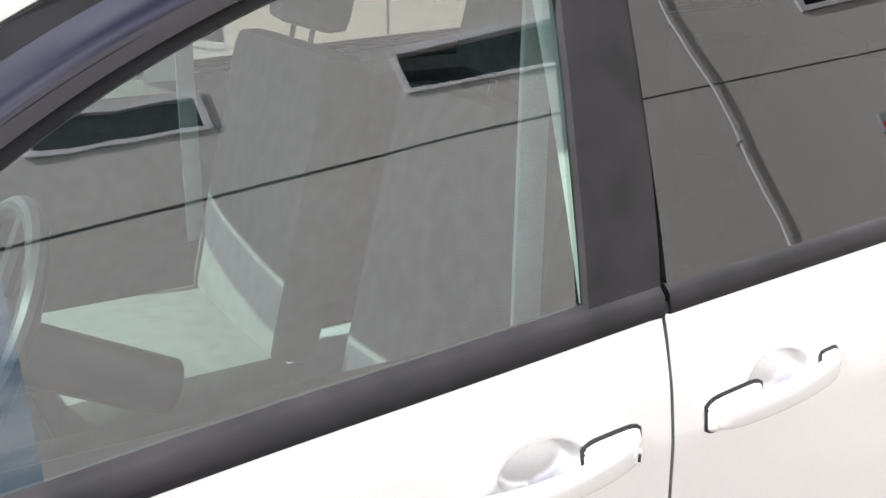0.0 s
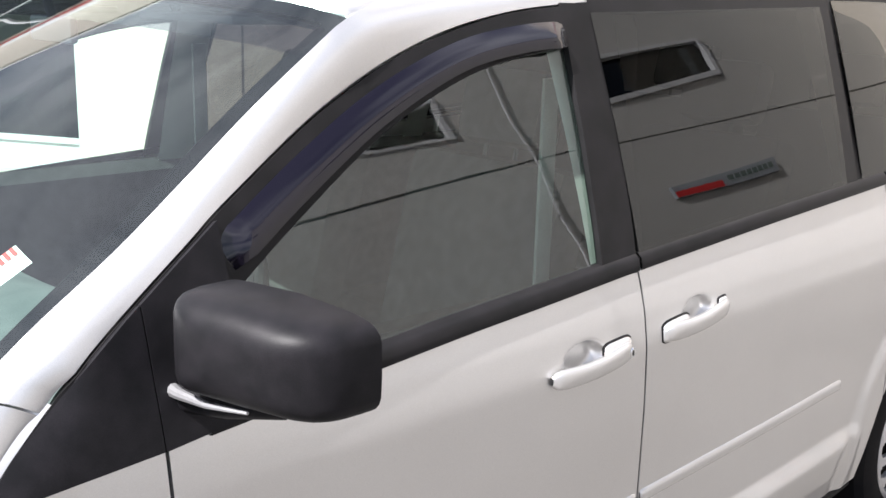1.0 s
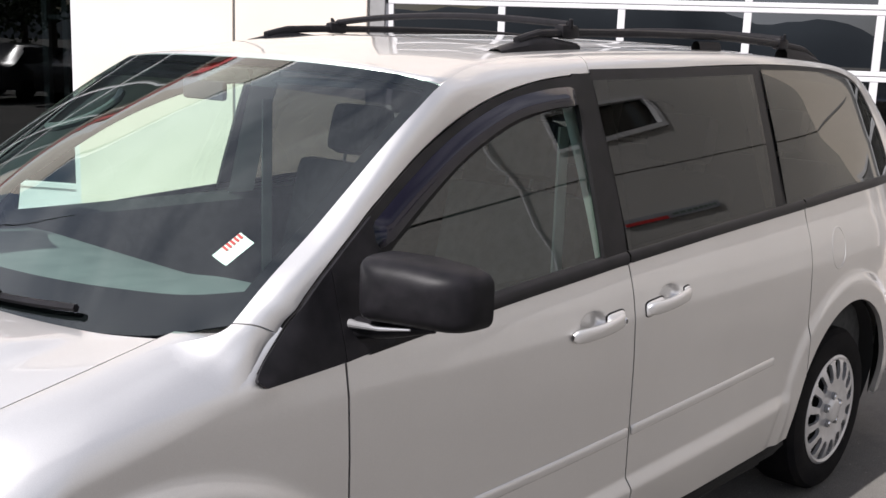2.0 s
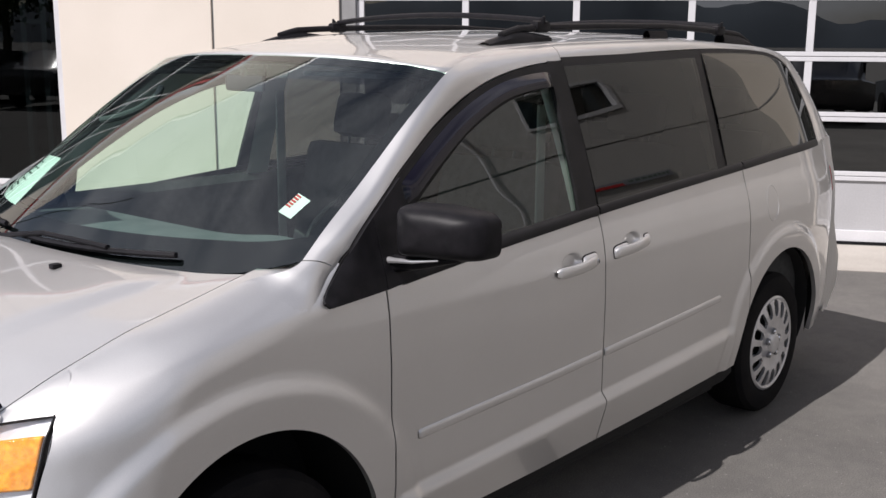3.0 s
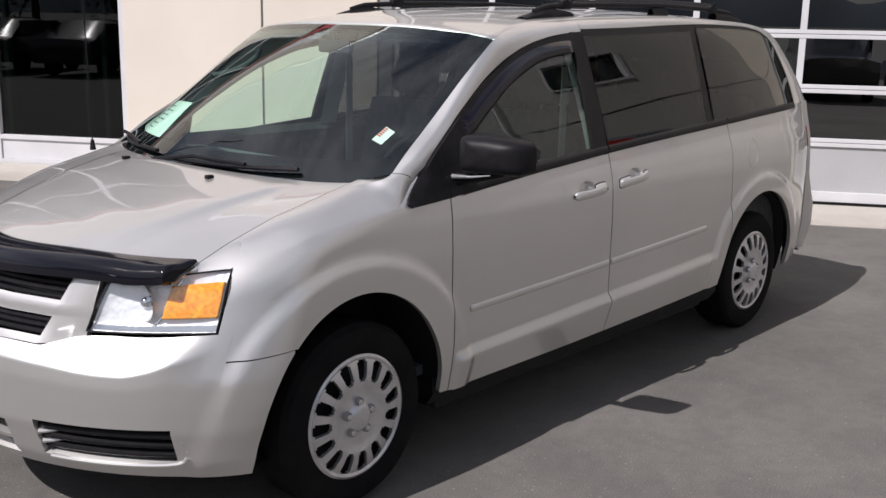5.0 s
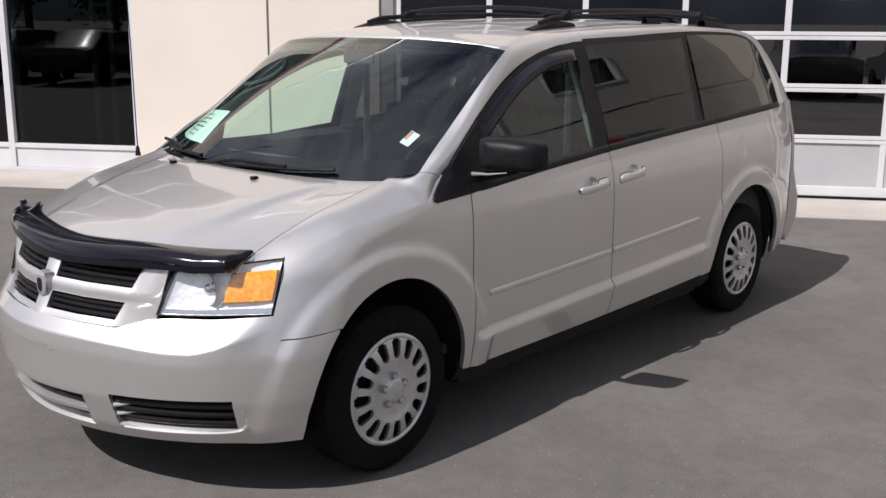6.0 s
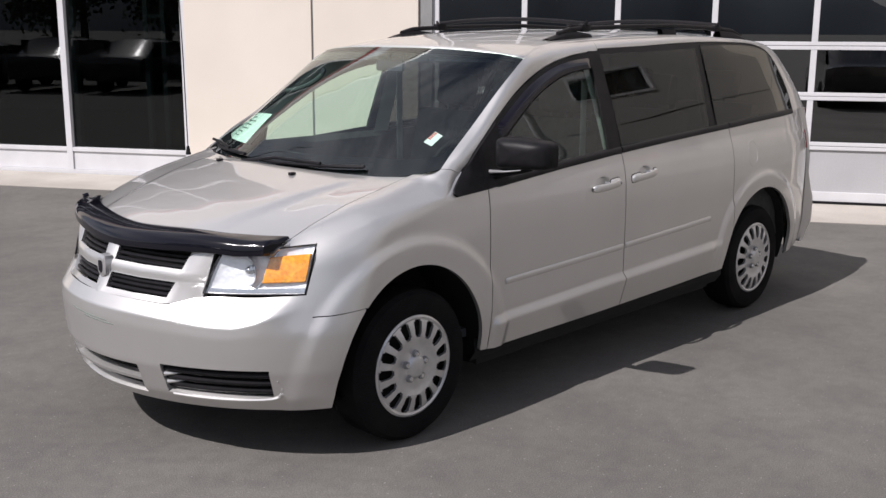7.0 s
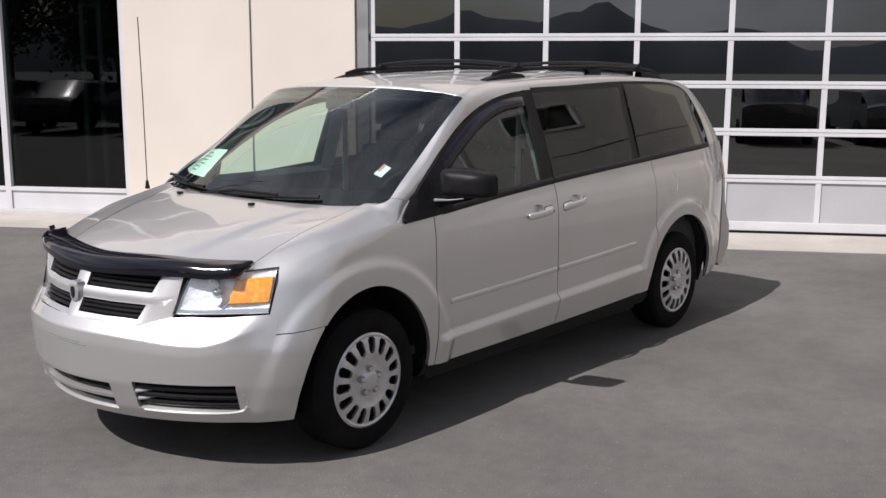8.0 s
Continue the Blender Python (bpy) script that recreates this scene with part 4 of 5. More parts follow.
for v in vs:
    row = []
    for y in np.r_[-HOOD_Y + GAP, -HOOD_Y + 0.008, np.linspace(-0.73, 0.73, 90), HOOD_Y - 0.008, HOOD_Y - GAP]:
        x = hood_front(y) + (hood_back(y) - hood_front(y)) * v
        row.append(Vector((x, y, hood_z(x, y) - 0.012 * max(0, 1 - v / 0.03))))
    rows.append(row)
sheet("hood", rows, PAINT, thick=0.018, sharp=50)

# painted bridge from the lamps' and grille's upper edge to the hood
for m in (False, True):
    edge = along([(hood_front(y), -y, hood_z(hood_front(y), y) - 0.012) for y in np.linspace(0.54, HOOD_Y, 14)] + [(x, -HOOD_Y - 0.004, interp(x, EDGE) - 0.004) for x in np.linspace(0.39, 0.44, 4)], 30)
    lampt = along([tuple(lamp_point(t, 1.0)) for t in np.linspace(0, 0.75, 16)], 30)
    corner = lamp_point(1.0, 1.0)
    low = line2([(lamp_point(0.75, 1.0).x, lamp_point(0.75, 1.0).z + 0.002), (corner.x, corner.z + 0.002), (0.60, interp(0.60, EDGE))], 26)
    sheet("fender_tip", between(low, [(x, interp(x, EDGE)) for x, z in low], 12), PAINT, mirror=m, sharp=0)
    sheet("lamp_bridge", [[a.lerp(b, v) + Vector((0, -0.35, 0.6)) * 0.007 * math.sin(math.pi * v) for v in np.linspace(0, 1, 6)] for a, b in zip(lampt, edge)], PAINT, mirror=m)
sheet("grille_bridge", [[fascia_point(u, 1.0).lerp(Vector((hood_front(y), y, hood_z(hood_front(y), y) - 0.012)), v) for v in (0, 1)] for u, y in ((u, fascia_point(u, 1.0).y) for u in US)], PAINT)

# smoked deflector along the hood's front edge
rows = []
for y in np.r_[0.748, 0.743, np.linspace(0.738, -0.738, 60), -0.743, -0.748]:
    x = hood_front(min(abs(y), 0.735))
    lid = lambda q: interp(q, HOODC) + (interp(max(q, 0.30), EDGE) - interp(q, HOODC)) * (abs(y) / HOOD_Y) ** 2.6 + 0.004
    z = lid(x)
    f = min(1.0, (0.748 - abs(y)) / 0.012 + 0.5)
    h = 1 - 0.3 * (abs(y) / HOOD_Y) ** 2
    z += 0.014 * (abs(y) / HOOD_Y) ** 6
    rows.append([Vector((x + 0.085, y, lid(x + 0.085) + 0.010 * f)), Vector((x + 0.062, y, lid(x + 0.062) + 0.026 * f * h)), Vector((x + 0.03, y, lid(x + 0.03) + 0.036 * f * h)), Vector((x, y, z + 0.042 * f * h)), Vector((x - 0.024, y, z + 0.033 * f * h)), Vector((x - 0.040, y, z + 0.014 * f)), Vector((x - 0.047, y, z - 0.010 * f)), Vector((x - 0.044, y, z - 0.030 * f)), Vector((x - 0.01, y, z - 0.034 * f))])
bm = grid_mesh([r[::-1] for r in rows])
for r in (rows[0], rows[-1]):
    bm.faces.new([bm.verts.new(p) for p in r])
part("hood_deflector", bm, SMOKE, van, "glossy smoked plastic deflector on the hood's front edge", sharp=60)

# --- windscreen
WS_LOW = [(0.945, 0.0, 1.095), (0.955, 0.2, 1.098), (0.985, 0.4, 1.105), (1.035, 0.58, 1.115), (1.11, 0.72, 1.124), (1.205, 0.845, 1.156)]
WS_TOP = [(1.745, 0.0, 1.668), (1.752, 0.2, 1.667), (1.775, 0.4, 1.662), (1.81, 0.57, 1.652), (1.85, 0.68, 1.64), (1.887, 0.748, 1.620)]
WS_SIDE = [(1.205, 0.845, 1.156), (1.308, 0.822, 1.224), (1.438, 0.790, 1.298), (1.553, 0.776, 1.382), (1.67, 0.768, 1.474), (1.79, 0.760, 1.560), (1.887, 0.748, 1.620)]


def screen_rows(m, n=24):
    lo, hi = along([tuple(p) for p in spline(WS_LOW, 10)], n), along([tuple(p) for p in spline(WS_TOP, 10)], n)
    rows, flank = [], along([tuple(p) for p in spline(WS_SIDE, 10)], 24)
    for i, (a, b) in enumerate(zip(lo, hi)):
        w = (i / (n - 1)) ** 4
        out = (b - a).cross(Vector((0, 1, 0))).normalized()
        if out.z < 0:
            out = -out
        row = []
        for k, v in enumerate(np.linspace(0, 1, 24)):
            p = a.lerp(b, v) + out * 0.045 * math.sin(math.pi * v) * (1 - 0.45 * (i / (n - 1)) ** 2) * (1 - w)
            p += w * (flank[k] - lo[-1].lerp(hi[-1], v))
            row.append(Vector((p.x, -p.y, p.z)))
        rows.append(row)
    return rows


left = screen_rows(False)
full = [[Vector((p.x, -p.y, p.z)) for p in r] for r in left[::-1]] + left[1:]
screen = sheet("windscreen", full, SHIELD_GLASS, label="windscreen glass with two stickers inside", sharp=0)


def screen_at(a, b, back=0.0):
    """A point of the windscreen: a from the passenger's side (0) to the driver's (1), b from bottom to top."""
    i, j = a * (len(full) - 1), b * (len(full[0]) - 1)
    i0, j0 = min(int(i), len(full) - 2), min(int(j), len(full[0]) - 2)
    p = full[i0][j0].lerp(full[i0 + 1][j0], i - i0).lerp(full[i0][j0 + 1].lerp(full[i0 + 1][j0 + 1], i - i0), j - j0)
    return p + Vector((back * 0.64, 0, -back * 0.77))


# black printed border, just inside the glass
ring = [(a, 0) for a in np.linspace(0, 1, 40)] + [(1, b) for b in np.linspace(0, 1, 30)[1:]] + [(a, 1) for a in np.linspace(1, 0, 40)[1:]] + [(0, b) for b in np.linspace(1, 0, 30)[1:]]
sheet("screen_border", [[screen_at(a, b, 0.004), screen_at(0.5 + (a - 0.5) * 0.958, 0.125 + b * 0.835, 0.004)] for a, b in ring], FRIT)

# --- greenhouse sides
FRAME_TOP = [(1.215, 1.070), (1.285, 1.131), (1.345, 1.186), (1.41, 1.234), (1.527, 1.313), (1.595, 1.360), (1.785, 1.474), (1.99, 1.565), (2.20, 1.62), (2.33, 1.638), (2.46, 1.649)]
ROOF_LINE = smooth_table([(1.80, 1.60), (2.0, 1.655), (2.3, 1.695), (2.8, 1.725), (3.4, 1.735), (4.0, 1.72), (4.4, 1.69), (4.75, 1.64), (4.95, 1.58)])
G_TOP = [(1.575, 1.235), (1.72, 1.33), (1.90, 1.435), (2.10, 1.515), (2.27, 1.553), (2.405, 1.568)]


def greenhouse(m):
    n = 60
    # front door frame: sail, upper frame and the pillar behind it
    outer = curve2(FRAME_TOP, 46)
    innert = line2([(1.50, 1.10), (1.52, 1.19)], 8)[:6] + curve2([(1.53, 1.20)] + G_TOP[0:], 41)[1:]
    sheet("door_frame", between(innert, outer[-len(innert):], 5, 0.004), TRIM, thick=0.02, mirror=m)
    low = line2([(1.206, 1.057), (1.222, 1.045), (1.33, 1.050), (1.4265, 1.057)], 12)
    high = line2([(1.206, 1.066), (1.212, 1.074), (1.285, 1.134), (1.345, 1.189), (1.41, 1.237), (1.4265, 1.248)], 12)
    sheet("fender_corner", between(low, high, 8, 0.0165), BLACK, thick=0.03, mirror=m, label="black triangular panel at the foot of the windscreen pillar")
    low = line2([(1.4285, 1.057), (1.565, 1.074)], 8)
    high = line2([(1.4285, 1.249), (1.565, 1.341)], 8)
    sheet("mirror_sail", between(low, high, 10, 0.017), BLACK, thick=0.03, mirror=m, label="black triangular panel that carries the mirror")
    pillar = [[on_side(x0 + dx, z, 0.004) for dx in np.linspace(0, w, 4)] for z, x0, w in ((z, 2.372 + 0.035 * (z - 1.14) / 0.43, 0.108) for z in np.linspace(1.13, 1.652, 20))]
    sheet("door_pillar", [list(r) for r in zip(*pillar)], TRIM, thick=0.015, mirror=m)
    # front glass
    lowg = line2([(1.50, 1.09), (2.375, 1.148)], n)
    highg = line2([(1.50, 1.12), (1.575, 1.235)], 8)[:-1] + curve2(G_TOP, n - 7)
    sheet("front_window", between(lowg, highg, 16, -0.008), CLEAR, mirror=m, sharp=0)
    # smoked visor over the front window
    top = curve2([(1.553, 1.308), (1.72, 1.412), (1.90, 1.506), (2.10, 1.578), (2.27, 1.608), (2.42, 1.618)], 40)
    bot = curve2([(1.578, 1.262), (1.725, 1.355), (1.90, 1.452), (2.10, 1.53), (2.27, 1.56), (2.415, 1.569)], 40)
    rows = between(bot, top, 6)
    for i, r in enumerate(rows):
        f = min(1, i / 2.0, (39 - i) / 2.0)
        for p, o in zip(r, (0.019, 0.022, 0.022, 0.019, 0.013, 0.005)):
            p.y -= o * f
    sheet("window_visor", rows, VISOR, thick=0.004, mirror=m, label="smoked wind deflector over the front window")
    # sliding door frame and glass
    fr_o = [(2.494, 1.135), (2.505, 1.665), (3.53, 1.69), (3.47, 1.19)]
    gi = [(2.506, 1.158), (2.575, 1.634), (3.478, 1.658), (3.408, 1.205)]

    def loop(c):
        pts = []
        for k in range(4):
            pts += line2([c[k], c[(k + 1) % 4]], 22)[:-1]
        return pts + [pts[0]]
    sheet("sliding_door_frame", [list(reversed(r)) for r in between(loop(gi), loop(fr_o), 4, 0.004)], TRIM, thick=0.012, mirror=m)
    sheet("sliding_window", between(line2([(2.4905, 1.150), gi[3]], 20), line2([(2.499, 1.634), gi[2]], 20), 12, 0.0055), PRIVACY, mirror=m, sharp=0)
    # rear quarter glass and its border
    qo_low, qo_top = line2([(3.47, 1.185), (4.585, 1.226)], 40), curve2([(3.53, 1.692), (3.9, 1.692), (4.25, 1.675), (4.435, 1.62), (4.545, 1.50), (4.598, 1.36), (4.608, 1.238)], 40)
    qi_low, qi_top = line2([(3.50, 1.206), (4.565, 1.237)], 40), curve2([(3.555, 1.675), (3.9, 1.675), (4.24, 1.661), (4.42, 1.611), (4.527, 1.487), (4.58, 1.36), (4.590, 1.25)], 40)
    sheet("quarter_window", between(qi_low, qi_top, 14, 0.004), PRIVACY, mirror=m, sharp=0)
    ringo = qo_low + qo_top[::-1] + [qo_low[0]]
    ringi = qi_low + qi_top[::-1] + [qi_low[0]]
    sheet("quarter_window_border", between(ringo, ringi, 3, 0.002), TRIM, thick=0.01, mirror=m)
    # belt line trim
    for x0, x1 in ((1.50, DOOR_B - 0.004), (DOOR_B + 0.004, 3.63), (3.64, 4.58)):
        rows = []
        for x in np.linspace(x0, x1, 26):
            zb = interp(x, BELT)
            rows.append([on_side(x, zb + dz, o) for dz, o in ((0.0, 0.0), (0.002, 0.009), (0.012, 0.012), (0.026, 0.012), (0.034, 0.006), (0.036, -0.012))])
        sheet("belt_trim", rows, TRIM, mirror=m, sharp=60)
    # silver pillar and roof rail panel over the windows, from the fender to the tail
    lo = curve2([(1.284, 1.134), (1.345, 1.189), (1.41, 1.237), (1.527, 1.316), (1.595, 1.363), (1.785, 1.477), (1.99, 1.568), (2.20, 1.623), (2.46, 1.652), (3.0, 1.678), (3.53, 1.694), (3.9, 1.694), (4.25, 1.677), (4.44, 1.622), (4.55, 1.50), (4.603, 1.36), (4.612, 1.238)], 120)
    hi = [tuple(p) for p in spline([(1.206, -0.848, 1.160), (1.308, -0.826, 1.229), (1.438, -0.794, 1.303), (1.553, -0.780, 1.387), (1.67, -0.772, 1.479), (1.79, -0.763, 1.565), (1.887, -0.750, 1.624), (2.05, -0.70, 1.665), (2.25, -0.675, 1.69), (2.6, -0.672, 1.71), (3.0, -0.672, 1.722), (3.5, -0.668, 1.73), (3.95, -0.655, 1.718), (4.35, -0.65, 1.695), (4.6, -0.665, 1.645), (4.74, -0.705, 1.53), (4.82, -0.76, 1.39), (4.88, -0.805, 1.25)], 12)]
    hi = along(hi, 120)
    rows = []
    for (x, z), t in zip(lo, hi):
        a = on_side(x, z)
        row = []
        for v in np.linspace(0, 1, 10):
            p = a.lerp(t, v)
            bulge = 0.015 * math.sin(math.pi * v)
            row.append(p + Vector((-0.2, -0.75, 0.6)).normalized() * bulge)
        rows.append(row)
    inner = curve2([(1.44, 1.11), (1.53, 1.20)] + G_TOP, 40)
    crest = along([tuple(p) for p in hi if 1.25 < p.x < 2.3], 40)
    sheet("pillar_lining", [[on_side(x, z, -0.03).lerp(c + Vector((0.02, 0.02, -0.022)), v) + Vector((0, 0.02, -0.012)) * math.sin(math.pi * v) for v in np.linspace(0, 1, 7)] for (x, z), c in zip(inner, crest)], LINING, mirror=m)
    cut = min(range(120), key=lambda i: abs(lo[i][0] - 2.487))
    back = [[p + Vector((0.0045, 0, 0)) for p in rows[cut]]] + rows[cut + 1:]
    # top of the fender, rising to the gap at the pillar's foot
    toe = [p - Vector((0.0035, 0, 0.002)) for p in rows[0]]
    lean = [(a - b).normalized() for a, b in zip(rows[0], rows[2])]
    shoulder = []
    for v, p, d in zip(np.linspace(0, 1, 10), toe, lean):
        x = 1.13 - 0.09 * v
        z = 1.0 + (interp(x, EDGE) - 0.002 - 1.0) * v
        q = on_side(x, z)
        n = (on_side(x + 0.01, z) - q).cross(on_side(x, z - 0.01) - q).normalized()
        flow = (q - p) - n * (q - p).dot(n)
        line = []
        for w in np.linspace(0, 1, 12):
            h = w * w * (3 - 2 * w)
            at = p.lerp(q, h) + d * (w * (1 - w) ** 2) * flow.length * 0.6 + flow * (w * w * (w - 1))
            f = min(max((w - 0.35) / 0.55, 0), 1)
            line.append(at.lerp(on_side(at.x, min(at.z, interp(at.x, EDGE) - 0.002), 0.0008 - 0.002 * max(w - 0.75, 0) / 0.25), f * f * (3 - 2 * f)))
        shoulder.append(line)
    sheet("fender_shoulder", [list(r) for r in zip(*shoulder)][::-1], PAINT, thick=0.008, mirror=m, sharp=60)
    sheet("windscreen_pillar", rows[:cut + 1], PAINT, thick=0.012, mirror=m, sharp=50)
    sheet("cant_rail", back, PAINT, thick=0.012, mirror=m, sharp=50)


both(greenhouse)

# --- roof and tail
rows = []
ROOF_MID = smooth_table([(1.74, 1.668), (1.95, 1.71), (2.3, 1.745), (2.8, 1.765), (3.4, 1.768), (4.0, 1.752), (4.4, 1.72), (4.66, 1.67)], 200, 0.05)
SHOULDER = smooth_table([(1.88, 1.624), (2.05, 1.665), (2.25, 1.69), (2.6, 1.71), (3.0, 1.722), (3.5, 1.73), (3.95, 1.718), (4.35, 1.695), (4.6, 1.645)])
SHOULDER_Y = smooth_table([(1.88, 0.745), (2.05, 0.70), (2.25, 0.675), (3.0, 0.672), (3.5, 0.668), (3.95, 0.655), (4.35, 0.65), (4.6, 0.665)])
for v in np.linspace(0, 1, 60):
    row = []
    for a in np.linspace(-1, 1, 41):
        xf = interp(abs(a), [(0, 1.747), (0.27, 1.754), (0.54, 1.777), (0.77, 1.812), (0.92, 1.852), (1.0, 1.885)])
        x = xf + (4.62 - xf) * v
        y = a * interp(x, SHOULDER_Y)
        zs = interp(x, SHOULDER) if x > 1.88 else 1.624
        z = zs + (interp(x, ROOF_MID) - zs) * (1 - abs(a) ** 2.4)
        z -= 0.006 / (1 + ((abs(a) - 0.80) / 0.02) ** 2) if x > 2.2 else 0
        row.append(Vector((x, y, z)))
    rows.append(row)
rows_roof = rows
sheet("roof", rows, PAINT, thick=0.01, sharp=0)
tail_z = [1.67, 1.655, 1.55, 1.40, 1.25, 1.0, 0.8, 0.62, 0.45, 0.30]
tail_x = [4.62, 4.64, 4.77, 4.87, 4.94, 4.98, 5.0, 5.10, 5.10, 5.02]
tail_y = [0.66, 0.668, 0.71, 0.765, 0.81, 0.83, 0.84, 0.86, 0.86, 0.84]
sheet("tailgate", [[Vector((x - 0.10 * abs(a) ** 3, -a * y, z)) for x, y, z in zip(tail_x, tail_y, tail_z)][::-1] for a in np.linspace(-1, 1, 21)][::-1], PAINT, thick=0.02)
for m in (False, True):
    rows = []
    for z in np.linspace(0.32, 1.25, 24):
        xt = interp(z, list(zip(tail_z[::-1], tail_x[::-1]))) - 0.10
        yt = interp(z, list(zip(tail_z[::-1], tail_y[::-1])))
        x0 = 4.90
        a = on_side(x0, z)
        b = Vector((xt, -yt, z))
        rows.append([a.lerp(b, v) + Vector((0.02, -0.02, 0)) * math.sin(math.pi * v) for v in np.linspace(0, 1, 6)])
    sheet("tail_corner", [list(r) for r in zip(*rows)], PAINT, thick=0.01, mirror=m)
    sheet("tail_light", [[on_side(x, z, 0.006) for z in np.linspace(0.97, 1.24, 10)] for x in np.linspace(4.876, 4.898, 4)], RED, thick=0.01, mirror=m, label="red tail light")

# --- roof rails
for m in (False, True):
    s = 1 if m else -1
    base = lambda x: interp(x, SHOULDER) + 0.016
    for f0, f1 in ((2.265, 2.63), (3.35, 3.50), (4.02, 4.36)):
        rows = []
        for x in np.linspace(f0, f1, 14):
            t = (x - f0) / (f1 - f0)
            h = 0.036 * (min(1, 0.15 + 1.9 * t) ** 0.7 * (1 - 0.55 * max(0, t - 0.6) / 0.4) if f0 < 2.5 else (min(1, 0.15 + 1.9 * (1 - t)) ** 0.7 if f0 > 4 else 0.75))
            w = 0.027 if f0 != 3.35 else 0.018
            rows.append([(x, s * 0.585 + dy, base(x) - 0.01 + dz) for dy, dz in ((-w, 0), (-w * 0.9, h * 0.6 + 0.004), (-w * 0.4, h + 0.006), (w * 0.4, h + 0.006), (w * 0.9, h * 0.6 + 0.004), (w, 0))])
        part("rail_foot", grid_mesh(rows), BLACK, van)
    part("roof_rail", tube([(x, s * 0.585, base(x) + 0.042 - 0.03 * max(0, (2.45 - x) / 0.15) - 0.03 * max(0, (x - 4.2) / 0.12)) for x in np.linspace(2.36, 4.32, 40)], 0.0135, 10), BLACK, van)
for x0, x1 in ((2.60, 2.70), (4.01, 4.05)):
    # x0 on the driver's side rail, x1 on the other
    tops = [interp(x, SHOULDER) + 0.082 for x in (x0, x1)]
    pts = [(x0 + (x1 - x0) * t, -0.585 + 1.17 * t, tops[0] + (tops[1] - tops[0]) * t + 0.026 * (1 - (2 * t - 1) ** 2)) for t in np.linspace(0, 1, 24)]
    cross = part("roof_crossbar", tube(pts, 0.0115, 10), BLACK, van)
    for x, y in ((x0, -0.585), (x1, 0.585)):
        z = interp(x, SHOULDER)
        part("crossbar_clamp", box((x - 0.05, y - 0.019, z + 0.04), (x + 0.035, y + 0.019, z + 0.082), 0.014), BLACK, cross)
        part("clamp_knob", tube([(x - 0.01, y - 0.012 * (1 if y < 0 else -1), z + 0.075), (x - 0.015, y - 0.02 * (1 if y < 0 else -1), z + 0.098)], 0.012, 8, taper=lambda t: 1 - 0.6 * t), BLACK, cross)

# --- mirrors


def mirror_thing(m):
    s = -1 if m else 1
    n, k = 28, 14
    rows = []
    for i in range(n + 1):
        a = 2 * math.pi * i / n
        c, d = math.cos(a), math.sin(a)
        row = []
        for j in range(k + 1):
            t = j / k
            # from the glass side (rear) over the bowl to its front
            t = math.sin(math.pi / 2 * t)
            r = (1 - t ** 4.4) ** (1 / 2.6) if t < 0.9999 else 0.0
            e = 0.30
            yy = -1.082 + 0.126 * r * math.copysign(abs(c) ** e, c)
            zz = 1.221 + (0.070 + 0.005 * c) * r * math.copysign(abs(d) ** e, d) - 0.10 * max(0, -(yy + 1.082)) * (d > 0)
            xx = 1.542 - 0.112 * t - 0.035 * (yy + 1.085) / 0.132
            row.append((xx, s * yy, zz))
        rows.append(row)
    body = part("door_mirror", grid_mesh(rows), BLACK, van, "black door mirror")
    bm = bmesh.new()
    add_box(bm, (1.530, min(s * -1.17, s * -0.99), 1.168), (1.537, max(s * -1.17, s * -0.99), 1.274), 0.003)
    part("mirror_glass", bm, CHROME, body)
    part("mirror_foot", tube([(1.477, s * -0.86, 1.118), (1.477, s * -0.93, 1.120), (1.477, s * -1.02, 1.134), (1.487, s * -1.13, 1.158)], 0.027, 12, taper=lambda t: 1.15 - 0.85 * t), BLACK, body)
    part("foot_strip", tube([(1.455, s * -0.905, 1.131), (1.449, s * -0.94, 1.1345), (1.449, s * -1.01, 1.141), (1.459, s * -1.09, 1.153)], 0.011, 10, taper=lambda t: 1 - 0.8 * t), COVER, body, "bright strip along the mirror's foot")


mirror_thing(False)

# --- door handles


